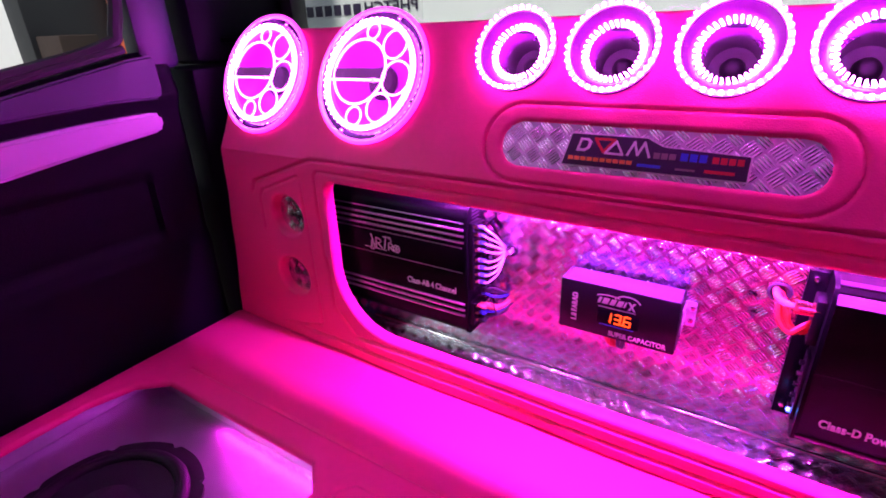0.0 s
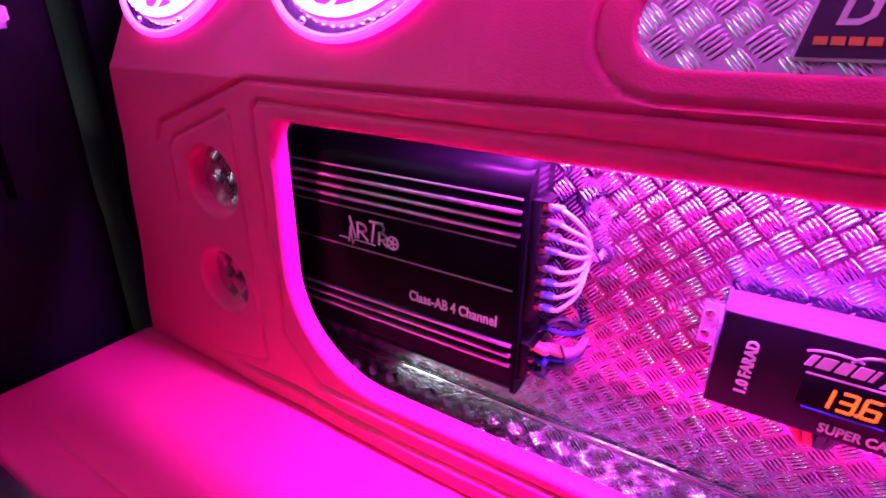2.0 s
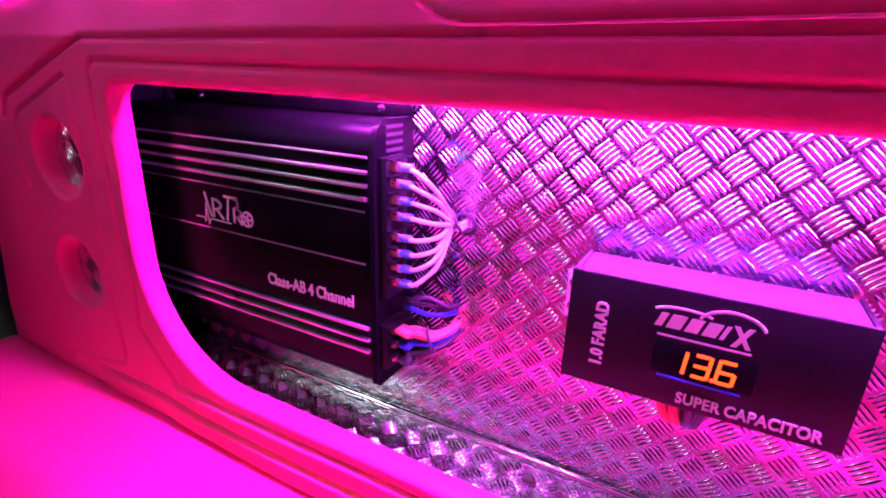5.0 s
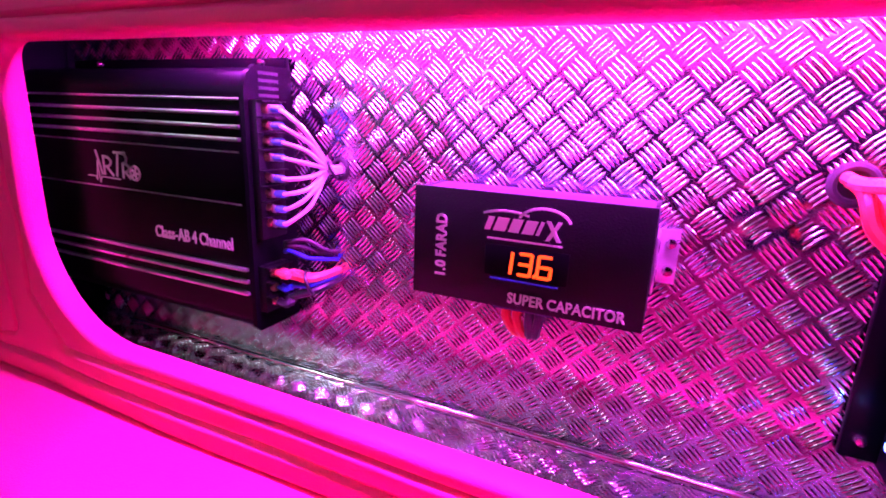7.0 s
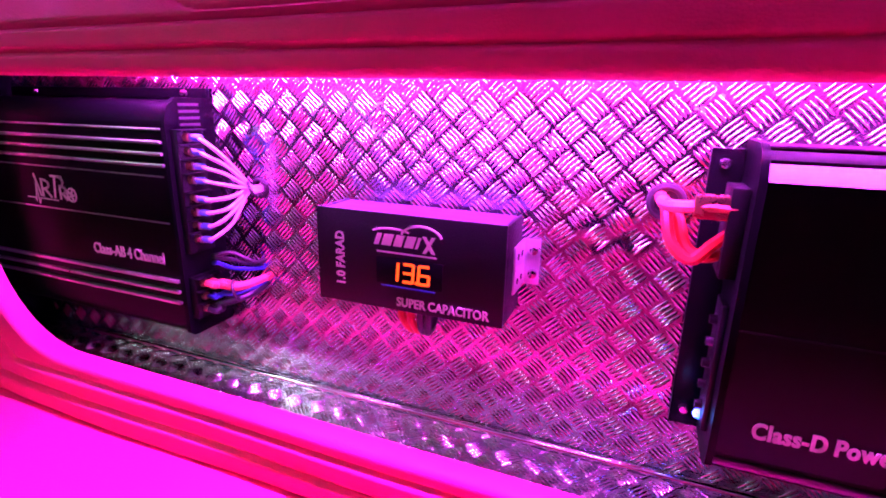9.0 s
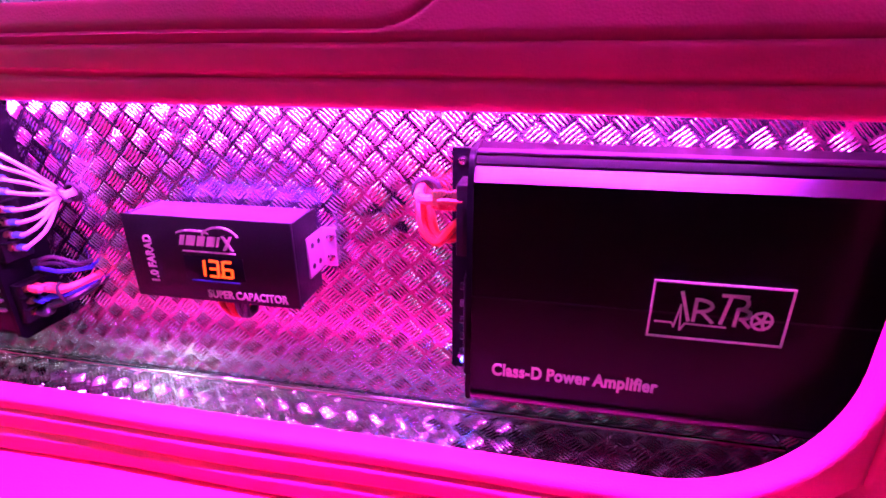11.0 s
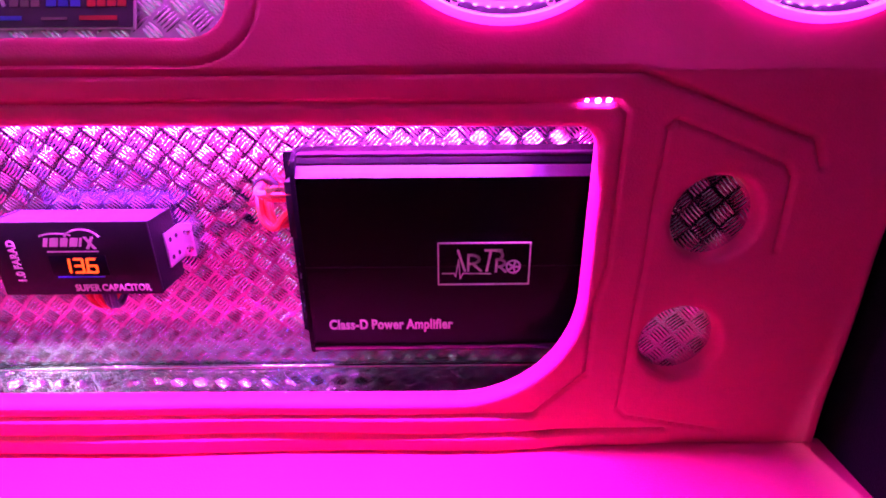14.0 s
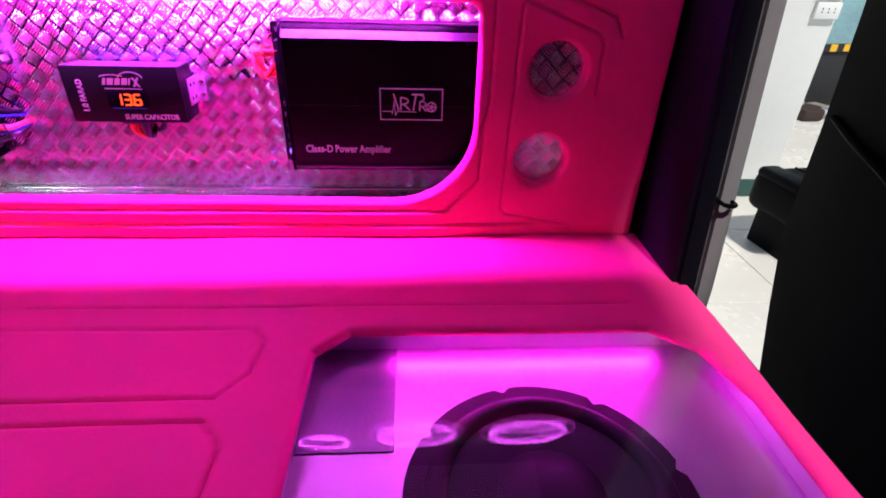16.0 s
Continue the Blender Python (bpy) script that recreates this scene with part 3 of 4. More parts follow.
def speaker(x):
    root = empty("loudspeaker", panel_pose(x, SPEAKER_V, 0.002))
    tagged(root, "round loudspeaker with clear acrylic trim and pink glowing led rings", "loudspeaker", "loudspeakers on the panel")
    part("outer_ring", ring(0.0905, 0.0036, 72, 8, m=pose(0, 0, 0.0045)), LED_SOFT, root, "pink edge-lit acrylic rim")
    part("mounting_ring", lathe([(0.0775, -0.002), (0.0775, 0.005), (0.0785, 0.0056), (0.090, 0.005), (0.0905, 0.0)], 72), RIM_DARK, root)
    # glowing torus added: the beads' light run together into one ring
    part("bead_glow_ring", ring(0.0725, 0.0040, 96, 8, m=pose(0, 0, 0.0092)), LED_RING, root, "added glowing ring for the merged light of the led beads")
    beads(root, 52, (0.0712, -0.0014, 0.0115), (0.0764, 0.0014, 0.0130), "bright pink led bead")
    for i in range(8):
        a = radians(22 + 45 * i)
        part("screw", lathe([(0, 0.0080), (0.0018, 0.0078), (0.0030, 0.0066), (0.0034, 0.005)], 12, m=pose(0.0842 * math.cos(a), 0.0842 * math.sin(a), 0)), CHROME, root)
    # the pink light of the led rings is put into the cone's colour
    part("cone", lathe([(0.0775, -0.001), (0.072, 0.004), (0.066, 0.003), (0.062, -0.004), (0.032, -0.024), (0.020, -0.029)], 56), PINK_LIT_CONE, root)
    part("dust_cap", lathe([(0.0235, -0.027), (0.020, -0.019), (0.011, -0.0145), (0, -0.0135)], 40), CONE, root)
    # clear acrylic grille with round cut-outs whose edges glow
    part("cutout_ring", ring(0.0445, 0.0017, 64, 6, m=pose(-0.0165, 0.004, 0.0095)), LED_RING, root, "edge-lit acrylic cut-out")
    for cx, cy, r in ((0.0365, 0.0405, 0.0190), (0.0475, -0.0040, 0.0225), (0.0280, -0.0440, 0.0195), (-0.0120, -0.0570, 0.0130), (-0.004, 0.0590, 0.0105)):
        part("cutout_ring", ring(r, 0.0014, 44, 6, m=pose(cx, cy, 0.0095)), LED_RING, root, "edge-lit acrylic cut-out")
    bar = part("cross_bar", box((-0.0660, -0.006, 0.0085), (0.0270, 0.0085, 0.0105), 0.0006), BAR, root, "clear acrylic cross bar")
    part("bar_edge", box((-0.0660, -0.0086, 0.0085), (0.0270, -0.0060, 0.0108), 0.0004), LED_RING, bar, "edge-lit lower bar edge")
    part("bar_knob", lathe([(0, 0.0135), (0.0026, 0.0125), (0.0034, 0.0105)], 14, m=pose(0.0120, -0.0076, 0)), LED_DIM, bar, "small glowing knob")
    disc = lathe([(0.0700, 0.0), (0, 0.0)], 56, m=pose(0, 0, 0.0092))
    ob = part("clear_cover", disc, ACRYLIC, root, "clear acrylic cover")
    ob.visible_shadow = False
    return root


for x in SPEAKERS:
    speaker(x)


def horn(x):
    root = empty("horn_tweeter", panel_pose(x, HORN_V, 0.002))
    tagged(root, "round horn tweeter with two bright pink led rings", "tweeter", "horn tweeters in a row")
    # same added torus for the merged glow of the horn's beads
    part("bead_glow_ring", ring(0.0455, 0.0026, 80, 8, m=pose(0, 0, 0.0075)), LED_DIM, root, "added glowing ring for the merged light of the led beads")
    beads(root, 36, (0.0434, -0.0016, 0.0093), (0.0482, 0.0016, 0.0111), "bright pink led bead", HORN_LED)
    part("flare", lathe([(0.0475, 0.0), (0.043, 0.004), (0.037, 0.001), (0.030, -0.008), (0.0255, -0.020), (0.0245, -0.032)], 64), HORN, root)
    beads(root, 34, (0.0272, -0.0010, -0.0110), (0.0345, 0.0010, -0.0035), "inner pink led bead", HORN_LED, 14)
    part("throat", lathe([(0.0245, -0.030), (0.0238, -0.040), (0.0225, -0.054), (0, -0.056)], 40), RUBBER, root)
    part("phase_plug", lathe([(0.012, -0.055), (0.010, -0.049), (0.005, -0.045), (0, -0.044)], 28), BLACK_PLASTIC, root)
    return root


for x in HORNS:
    horn(x)


# ---- the sign on the small plate ----
def sign():
    root = empty("sign_plate", slot_c @ pose(0.003, -0.0015, 0.0013))
    tagged(root, "dark printed shop sign with white, red and blue shapes", "sign")
    outline = [(-0.084, -0.017), (0.092, -0.017), (0.092, 0.006), (0.016, 0.009), (0.0, 0.0165), (-0.078, 0.0165)]
    part("sign_edge", prism([(x * 1.02, y * 1.09) for x, y in outline], 0.0010), SIGN_WHITE, root, "white sign border", False)
    part("sign_board", prism(outline, 0.0018), SIGN_DARK, root, smooth=False)
    z = pose(0, 0, 0.0018)
    part("white_shape", prism([(-0.071, -0.002), (-0.062, -0.002), (-0.0565, 0.002), (-0.055, 0.009), (-0.059, 0.0125), (-0.068, 0.0125)], 0.0005, m=z), SIGN_WHITE, root, smooth=False)
    part("dark_inset", prism([(-0.0675, 0.001), (-0.0625, 0.001), (-0.0595, 0.003), (-0.0585, 0.008), (-0.0605, 0.0098), (-0.0655, 0.0098)], 0.0008, m=z), SIGN_DARK, root, smooth=False)
    part("red_triangle", stroke([(-0.052, 0.0125), (-0.032, 0.0125), (-0.042, -0.001), (-0.052, 0.0125)], 0.0026, 0.0006, m=z), SIGN_RED, root, smooth=False)
    part("white_triangle", stroke([(-0.040, -0.002), (-0.022, -0.002), (-0.030, 0.011), (-0.040, -0.002)], 0.0022, 0.0008, m=z), SIGN_WHITE, root, smooth=False)
    part("white_shape", stroke([(-0.0175, -0.002), (-0.012, 0.012), (-0.0075, -0.001), (-0.002, 0.012), (0.004, -0.002)], 0.0024, 0.0006, m=z), SIGN_WHITE, root, smooth=False)
    for x0, x1, y0, y1, mat in ((-0.078, -0.010, -0.0115, -0.0075, SIGN_ORANGE), (-0.006, 0.022, -0.0125, -0.0095, SIGN_BLUE), (0.030, 0.052, -0.0125, -0.0105, SIGN_OLIVE),
                                (0.056, 0.088, -0.0125, -0.0095, SIGN_RED), (0.008, 0.030, -0.003, 0.003, SIGN_OLIVE), (0.033, 0.058, -0.003, 0.0045, SIGN_BLUE),
                                (0.061, 0.089, -0.003, 0.0032, SIGN_RED)):
        n = 1 if y0 < -0.009 and mat is not SIGN_ORANGE else max(2, int((x1 - x0) / 0.0068))
        for i in range(n):
            w = (x1 - x0) / n
            part("bar", box((x0 + i * w, y0, 0.0018), (x0 + (i + 0.8) * w, y1, 0.0024)), mat, root, smooth=False)


sign()


# ---- amplifiers ----
def extruded(profile, x0, x1, bm=None):
    """A closed outline in y and z, drawn out along x."""
    return prism([(y, z) for y, z in profile], x1 - x0, bm, Matrix.Translation((x0, 0, 0)) @ Matrix(((0, 0, 1, 0), (1, 0, 0, 0), (0, 1, 0, 0), (0, 0, 0, 1))))


def pulse_logo(parent, m, s, framed):
    """A plain mark: a pulse line, upright strokes and a spoked disc."""
    bm = stroke([(-0.036 * s, -0.009 * s), (-0.026 * s, -0.009 * s), (-0.0245 * s, -0.012 * s), (-0.022 * s, 0.004 * s), (-0.0205 * s, -0.014 * s), (-0.018 * s, -0.009 * s), (0.006 * s, -0.0095 * s)], 0.0010, 0.0006, m=m)
    part("pulse_line", bm, PRINT, parent, smooth=False)
    W = 0.0021
    marks = [[(-0.0225, 0.0125), (-0.0165, -0.0065)], [(-0.0135, 0.0085), (-0.0135, -0.0065)], arc(-0.0125, 0.0042, 0.0085, 0.0042, 95, -85, 9), [(-0.0095, 0.0000), (-0.0025, -0.0068)],
             [(0.0010, 0.0125), (0.0150, 0.0125)], [(0.0055, 0.0105), (0.0025, -0.0068)], arc(0.0110, 0.0080, 0.0050, 0.0042, 90, -90, 8), [(0.0110, 0.0035), (0.0105, -0.0075)],
             arc(0.0125, 0.0005, 0.0058, 0.0034, 80, -85, 8), [(0.0140, -0.0030), (0.0190, -0.0078)]]
    for line_points in marks:
        part("mark_stroke", stroke([(x * s, y * s) for x, y in line_points], W * s, 0.0006, m=m), PRINT, parent, smooth=False)
    c = m @ pose(0.0255 * s, -0.003 * s, 0.0002)
    bm = ring(0.0058 * s, 0.0009 * s, 28, 6, m=c)
    for i in range(5):
        a = radians(72 * i)
        stroke([(0, 0), (0.0058 * s * math.cos(a), 0.0058 * s * math.sin(a))], 0.0018 * s, 0.0006, bm, c)
    part("spoked_disc", bm, PRINT, parent, smooth=False)
    if framed:
        x0, x1, y0, y1 = framed
        part("logo_frame", stroke([(x0, y0), (x1, y0), (x1, y1), (x0, y1), (x0, y0)], 0.0012, 0.0010, m=m), PRINT, parent, "bright logo frame", False)


def amplifier_four():
    root = empty("amplifier", pose(0, 0, 0))
    tagged(root, "black four channel amplifier with polished ridges screwed to the tread plate", "amplifier")
    X0, X1, Y = -0.455, -0.1865, 0.0365
    prof = [(0.085, 0.086), (Y + 0.006, 0.086), (Y + 0.002, 0.089), (Y, 0.096), (Y, 0.262), (Y + 0.001, 0.268), (Y + 0.005, 0.2755), (Y + 0.012, 0.280), (0.085, 0.281)]
    part("body", extruded(prof, X0, X1), BLACK_METAL, root)
    for z in (0.2485, 0.2395, 0.2305, 0.134, 0.1245, 0.115):
        part("ridge", box((X0, Y - 0.0028, z - 0.0014), (X1 - 0.001, Y + 0.001, z + 0.0014), 0.0008), RIDGE, root, "polished metal ridge")
    for z in (0.2215, 0.1835):
        part("seam", box((X0, Y - 0.0006, z - 0.0006), (X1 - 0.004, Y + 0.001, z + 0.0006)), RIDGE, root, smooth=False)
    part("shoulder_ridge", box((X0, Y - 0.0010, 0.2575), (X1 - 0.001, Y + 0.002, 0.2593), 0.0006), RIDGE, root)
    end = [(0.0855, 0.084), (Y + 0.004, 0.084), (Y, 0.088), (Y, 0.266), (Y + 0.004, 0.2765), (Y + 0.012, 0.2825), (0.0855, 0.2825)]
    end_plate = part("end_plate", extruded(end, X1, X1 + 0.004), BLACK_METAL, root)
    flange = part("flange", box((-0.44, 0.080, 0.2815), (X1 + 0.004, 0.0845, 0.2905), 0.001), BLACK_METAL, root)
    for x in (-0.40, -0.206):
        part("screw", lathe([(0, 0.0035), (0.0022, 0.003), (0.0030, 0.0)], 12, m=on_front(x, 0.080, 0.2865)), CHROME, flange)
    for i in range(4):
        part("vent_slot", box((X1 + 0.0035, Y + 0.014, 0.2605 + i * 0.0052), (X1 + 0.0045, Y + 0.034, 0.2627 + i * 0.0052)), RUBBER, end_plate, smooth=False)
    block = part("terminal_block", box((X1 + 0.004, Y + 0.004, 0.158), (X1 + 0.011, Y + 0.030, 0.2585), 0.0008), BLACK_PLASTIC, root)
    part("terminal_block", box((X1 + 0.004, Y + 0.004, 0.100), (X1 + 0.011, Y + 0.030, 0.137), 0.0008), BLACK_PLASTIC, root)
    zs = [0.2525 - i * 0.0112 - (0.004 if i > 3 else 0) for i in range(8)]
    for z in zs + [0.131, 0.1195, 0.108]:
        part("terminal_screw", lathe([(0, 0.0042), (0.0028, 0.0038), (0.0036, 0.002), (0.0036, 0)], 14, m=Matrix.Translation((X1 + 0.011, Y + 0.012, z)) @ pose(0, 0, 0, 0, 90, 0)), BRASS, block, "brass terminal screw")
        part("divider", box((X1 + 0.011, Y + 0.004, z + 0.0048), (X1 + 0.0165, Y + 0.028, z + 0.0058)), BLACK_PLASTIC, block, smooth=False)
    face = on_front(-0.331, Y - 0.0001, 0.2005)
    pulse_logo(root, face, 1.0, None)
    lettering("Class-AB 4 Channel", 0.086, 0.0098, PRINT, root, on_front(-0.288, Y - 0.0001, 0.1475), "model_lettering", "silver printed model lettering", 0.024)
    return X1 + 0.012, Y + 0.014, zs


tx, ty, term_z = amplifier_four()

# speaker wires of the first amplifier, tied together and led through the plate
HUB = Vector((-0.139, 0.0765, 0.210))
rnd = random.Random(9)
for i, z in enumerate(term_z):
    k = (z - HUB.z)
    bow = rnd.uniform(0.001, 0.006)
    wire = finish("speaker_wire", tube([(tx + 0.010, ty - 0.001, z), (tx + 0.019, ty - 0.001 - bow * 0.5, HUB.z + k * 0.93), (tx + 0.029, ty + 0.007 + rnd.uniform(-0.003, 0.002), HUB.z + k * (0.62 + rnd.uniform(0, 0.12))),
                                          HUB + Vector((-0.005, rnd.uniform(-0.003, 0.002), k * 0.10)), HUB + Vector((0.001, rnd.uniform(-0.001, 0.002), k * 0.05)), (HUB.x + 0.001, BACK_Y + 0.004, HUB.z + k * 0.04)], 0.00165), WIRE_WHITE)
    tagged(wire, "clear sheathed speaker wire fixed to the amplifier terminal", "wire", "speaker wires")
    part("terminal_sleeve", lathe([(0, 0), (0.0024, 0), (0.0029, 0.001), (0.0029, 0.0075), (0.0022, 0.009), (0, 0.009)], 12, m=Matrix.Translation((tx + 0.005, ty - 0.001, z)) @ pose(0, 0, 0, 0, 90, 0)), FORK_BLUE, wire, "blue fork terminal")
    part("fork", box((tx - 0.0005, ty - 0.0032, z - 0.0030), (tx + 0.0060, ty - 0.0020, z + 0.0030), 0.0004, 1), SILVER, wire, "bright metal fork")
tie = finish("cable_tie", ring(0.0068, 0.0012, 24, 6, m=Matrix.Translation(HUB) @ pose(0, 0, 0, 0, 62, 35)), WIRE_BLACK)
tagged(tie, "black nylon cable tie round the speaker wires", "cable tie")
hole = finish("cable_grommet", ring(0.0072, 0.0018, 28, 8, m=on_front(HUB.x + 0.001, BACK_Y - 0.001, HUB.z)), RUBBER)
tagged(hole, "black rubber cable grommet in the tread plate", "grommet")
TIE2 = Vector((-0.150, 0.060, 0.124))
for z, mat, what, r in ((0.131, WIRE_SALMON, "salmon red", 0.0034), (0.1195, WIRE_BLUE, "blue", 0.0018), (0.108, WIRE_BLACK, "black", 0.0030)):
    for off in (0.0, 0.005):
        k = (z - TIE2.z)
        w = finish("power_wire", tube([(tx + 0.003, ty - 0.001 + off, z), (tx + 0.012, ty + off - 0.002, z - 0.0005), TIE2 + Vector((-0.014, off - 0.006, k * 0.8)), TIE2 + Vector((0, off - 0.002, k * 0.5)),
                                         TIE2 + Vector((0.008, 0.010, k * 0.4 + 0.002)), (TIE2.x + 0.009, BACK_Y + 0.003, TIE2.z + k * 0.3 + 0.003)], r), mat)
        tagged(w, what + " power wire leading from the amplifier to the plate", "wire", "power wires")
tie = finish("cable_tie", ring(0.0088, 0.0014, 24, 6, m=Matrix.Translation(TIE2) @ pose(0, 0, 0, 0, 70, 30)), WIRE_BLACK)
tagged(tie, "black nylon cable tie round the power wires", "cable tie")
for i, (dz, mat, what) in enumerate(((0.0, WIRE_BLACK, "black"), (-0.004, WIRE_BLUE, "blue"), (0.003, WIRE_BLACK, "black"))):
    remote = finish("control_wire", tube([(tx + 0.003, ty + 0.008, 0.150 + dz), (tx + 0.010, ty + 0.006, 0.152 + dz), (tx + 0.019, ty + 0.014, 0.150 + dz * 2), (tx + 0.025 + i * 0.003, ty + 0.024, 0.144 + dz), (tx + 0.028 + i * 0.003, BACK_Y + 0.002, 0.141 + dz)], 0.0019), mat)
    tagged(remote, "thin " + what + " control wire beside the amplifier", "wire", "control wires")


def amplifier_mono():
    root = empty("amplifier", pose(0.004, 0, -0.0035))
    tagged(root, "black single channel power amplifier with framed logo on the tread plate", "amplifier")
    X0, X1, Y = 0.216, 0.486, 0.0345
    prof = [(0.085, 0.082), (Y + 0.010, 0.082), (Y + 0.003, 0.085), (Y + 0.001, 0.0955), (Y, 0.097), (Y, 0.2510), (Y + 0.0072, 0.2593), (Y + 0.0068, 0.2615), (Y + 0.009, 0.2645), (Y + 0.012, 0.2675), (0.085, 0.268)]
    part("body", extruded(prof, X0, X1), BLACK_METAL, root)
    part("top_band", extruded([(Y - 0.0004, 0.2514), (Y + 0.0002, 0.2510), (Y + 0.0073, 0.2589), (Y + 0.0069, 0.2597)], X0, X1), BAND, root, "satin upper band")
    # lighter strip added where light falls on the black top face
    part("lit_top_strip", box((X0, Y + 0.010, 0.2668), (X1, Y + 0.020, 0.2688), 0.0008), BAND, root, "lighter strip added for the lit top face")
    part("bottom_band", box((X0, Y + 0.0002, 0.0875), (X1, Y + 0.004, 0.0925), 0.001), BAND, root, "satin lower band")
    part("seam", box((X0, Y - 0.0004, 0.1712), (X1, Y + 0.001, 0.1724)), BLACK_PLASTIC, root, smooth=False)
    part("end_plate", extruded([(0.0855, 0.080), (Y + 0.009, 0.080), (Y + 0.002, 0.0845), (Y - 0.0005, 0.096), (Y - 0.0005, 0.252), (Y + 0.004, 0.264), (Y + 0.012, 0.2695), (0.0855, 0.2695)], X0 - 0.004, X0), BLACK_METAL, root)
    flange = part("flange", box((X0 - 0.022, 0.079, 0.082), (X0 - 0.004, 0.0845, 0.264), 0.001), BLACK_METAL, root)
    for z in (0.094, 0.255):
        part("screw", lathe([(0, 0.0035), (0.0025, 0.003), (0.0035, 0.0)], 12, m=on_front(X0 - 0.014, 0.079, z)), CHROME, flange)
    part("terminal_block", box((X0 - 0.013, Y + 0.010, 0.196), (X0 - 0.004, Y + 0.036, 0.246), 0.001), BLACK_PLASTIC, root)
    strip_part = part("control_strip", box((X0 - 0.0075, Y + 0.012, 0.100), (X0 - 0.004, Y + 0.034, 0.180), 0.0006), BLACK_PLASTIC, root)
    for i in range(5):
        part("knob", lathe([(0, 0.004), (0.0026, 0.004), (0.003, 0)], 14, m=Matrix.Translation((X0 - 0.0075, Y + 0.022, 0.112 + i * 0.014)) @ pose(0, 0, 0, 0, -90, 0)), BAND if i == 3 else BLACK_PLASTIC, strip_part)
    part("power_led", lathe([(0, 0.0040), (0.0025, 0.0030), (0.0033, 0)], 12, m=Matrix.Translation((X0 - 0.0075, Y + 0.024, 0.104)) @ pose(0, 0, 0, 0, -90, 0)), BLUE_LED, root, "blue power led")
    pulse_logo(root, on_front(0.3705, Y - 0.0001, 0.1745), 1.0, (-0.0395, 0.0395, -0.0195, 0.0195))
    lettering("Class-D Power Amplifier", 0.112, 0.0098, PRINT, root, on_front(0.2315, Y - 0.0001, 0.1105), "model_lettering", "silver printed model lettering", 0.034)


amplifier_mono()
for pts, r, mat, nm in (([(0.176, BACK_Y + 0.004, 0.228), (0.178, 0.066, 0.224), (0.182, 0.055, 0.208), (0.193, 0.050, 0.200), (0.203, 0.050, 0.210), (0.211, 0.050, 0.218)], 0.0036, WIRE_RED, "red"),
                        ([(0.178, BACK_Y + 0.004, 0.226), (0.184, 0.066, 0.222), (0.190, 0.056, 0.206), (0.200, 0.052, 0.202), (0.211, 0.054, 0.206)], 0.0034, WIRE_RED, "red"),
                        ([(0.174, BACK_Y + 0.004, 0.230), (0.176, 0.068, 0.228), (0.184, 0.054, 0.229), (0.196, 0.048, 0.231), (0.211, 0.048, 0.231)], 0.0036, WIRE_SALMON, "pale red")):
    w = finish("power_cable", tube(pts, r), mat)
    tagged(w, nm + " thick power cable bent from the amplifier into the plate", "cable", "power cables")
lug = finish("cable_lug", box((0.190, 0.045, 0.224), (0.212, 0.052, 0.238), 0.002), COPPER)
tagged(lug, "bright copper cable lug at the amplifier terminal", "cable lug")
bm = ring(0.0095, 0.0026, 28, 8, m=on_front(0.178, BACK_Y - 0.001, 0.226))
lathe([(0, 0.0004), (0.0095, 0.0004)], 28, bm, m=on_front(0.178, BACK_Y - 0.0010, 0.226))
hole = finish("cable_grommet", bm, RUBBER)
tagged(hole, "black rubber cable grommet in the tread plate", "grommet")


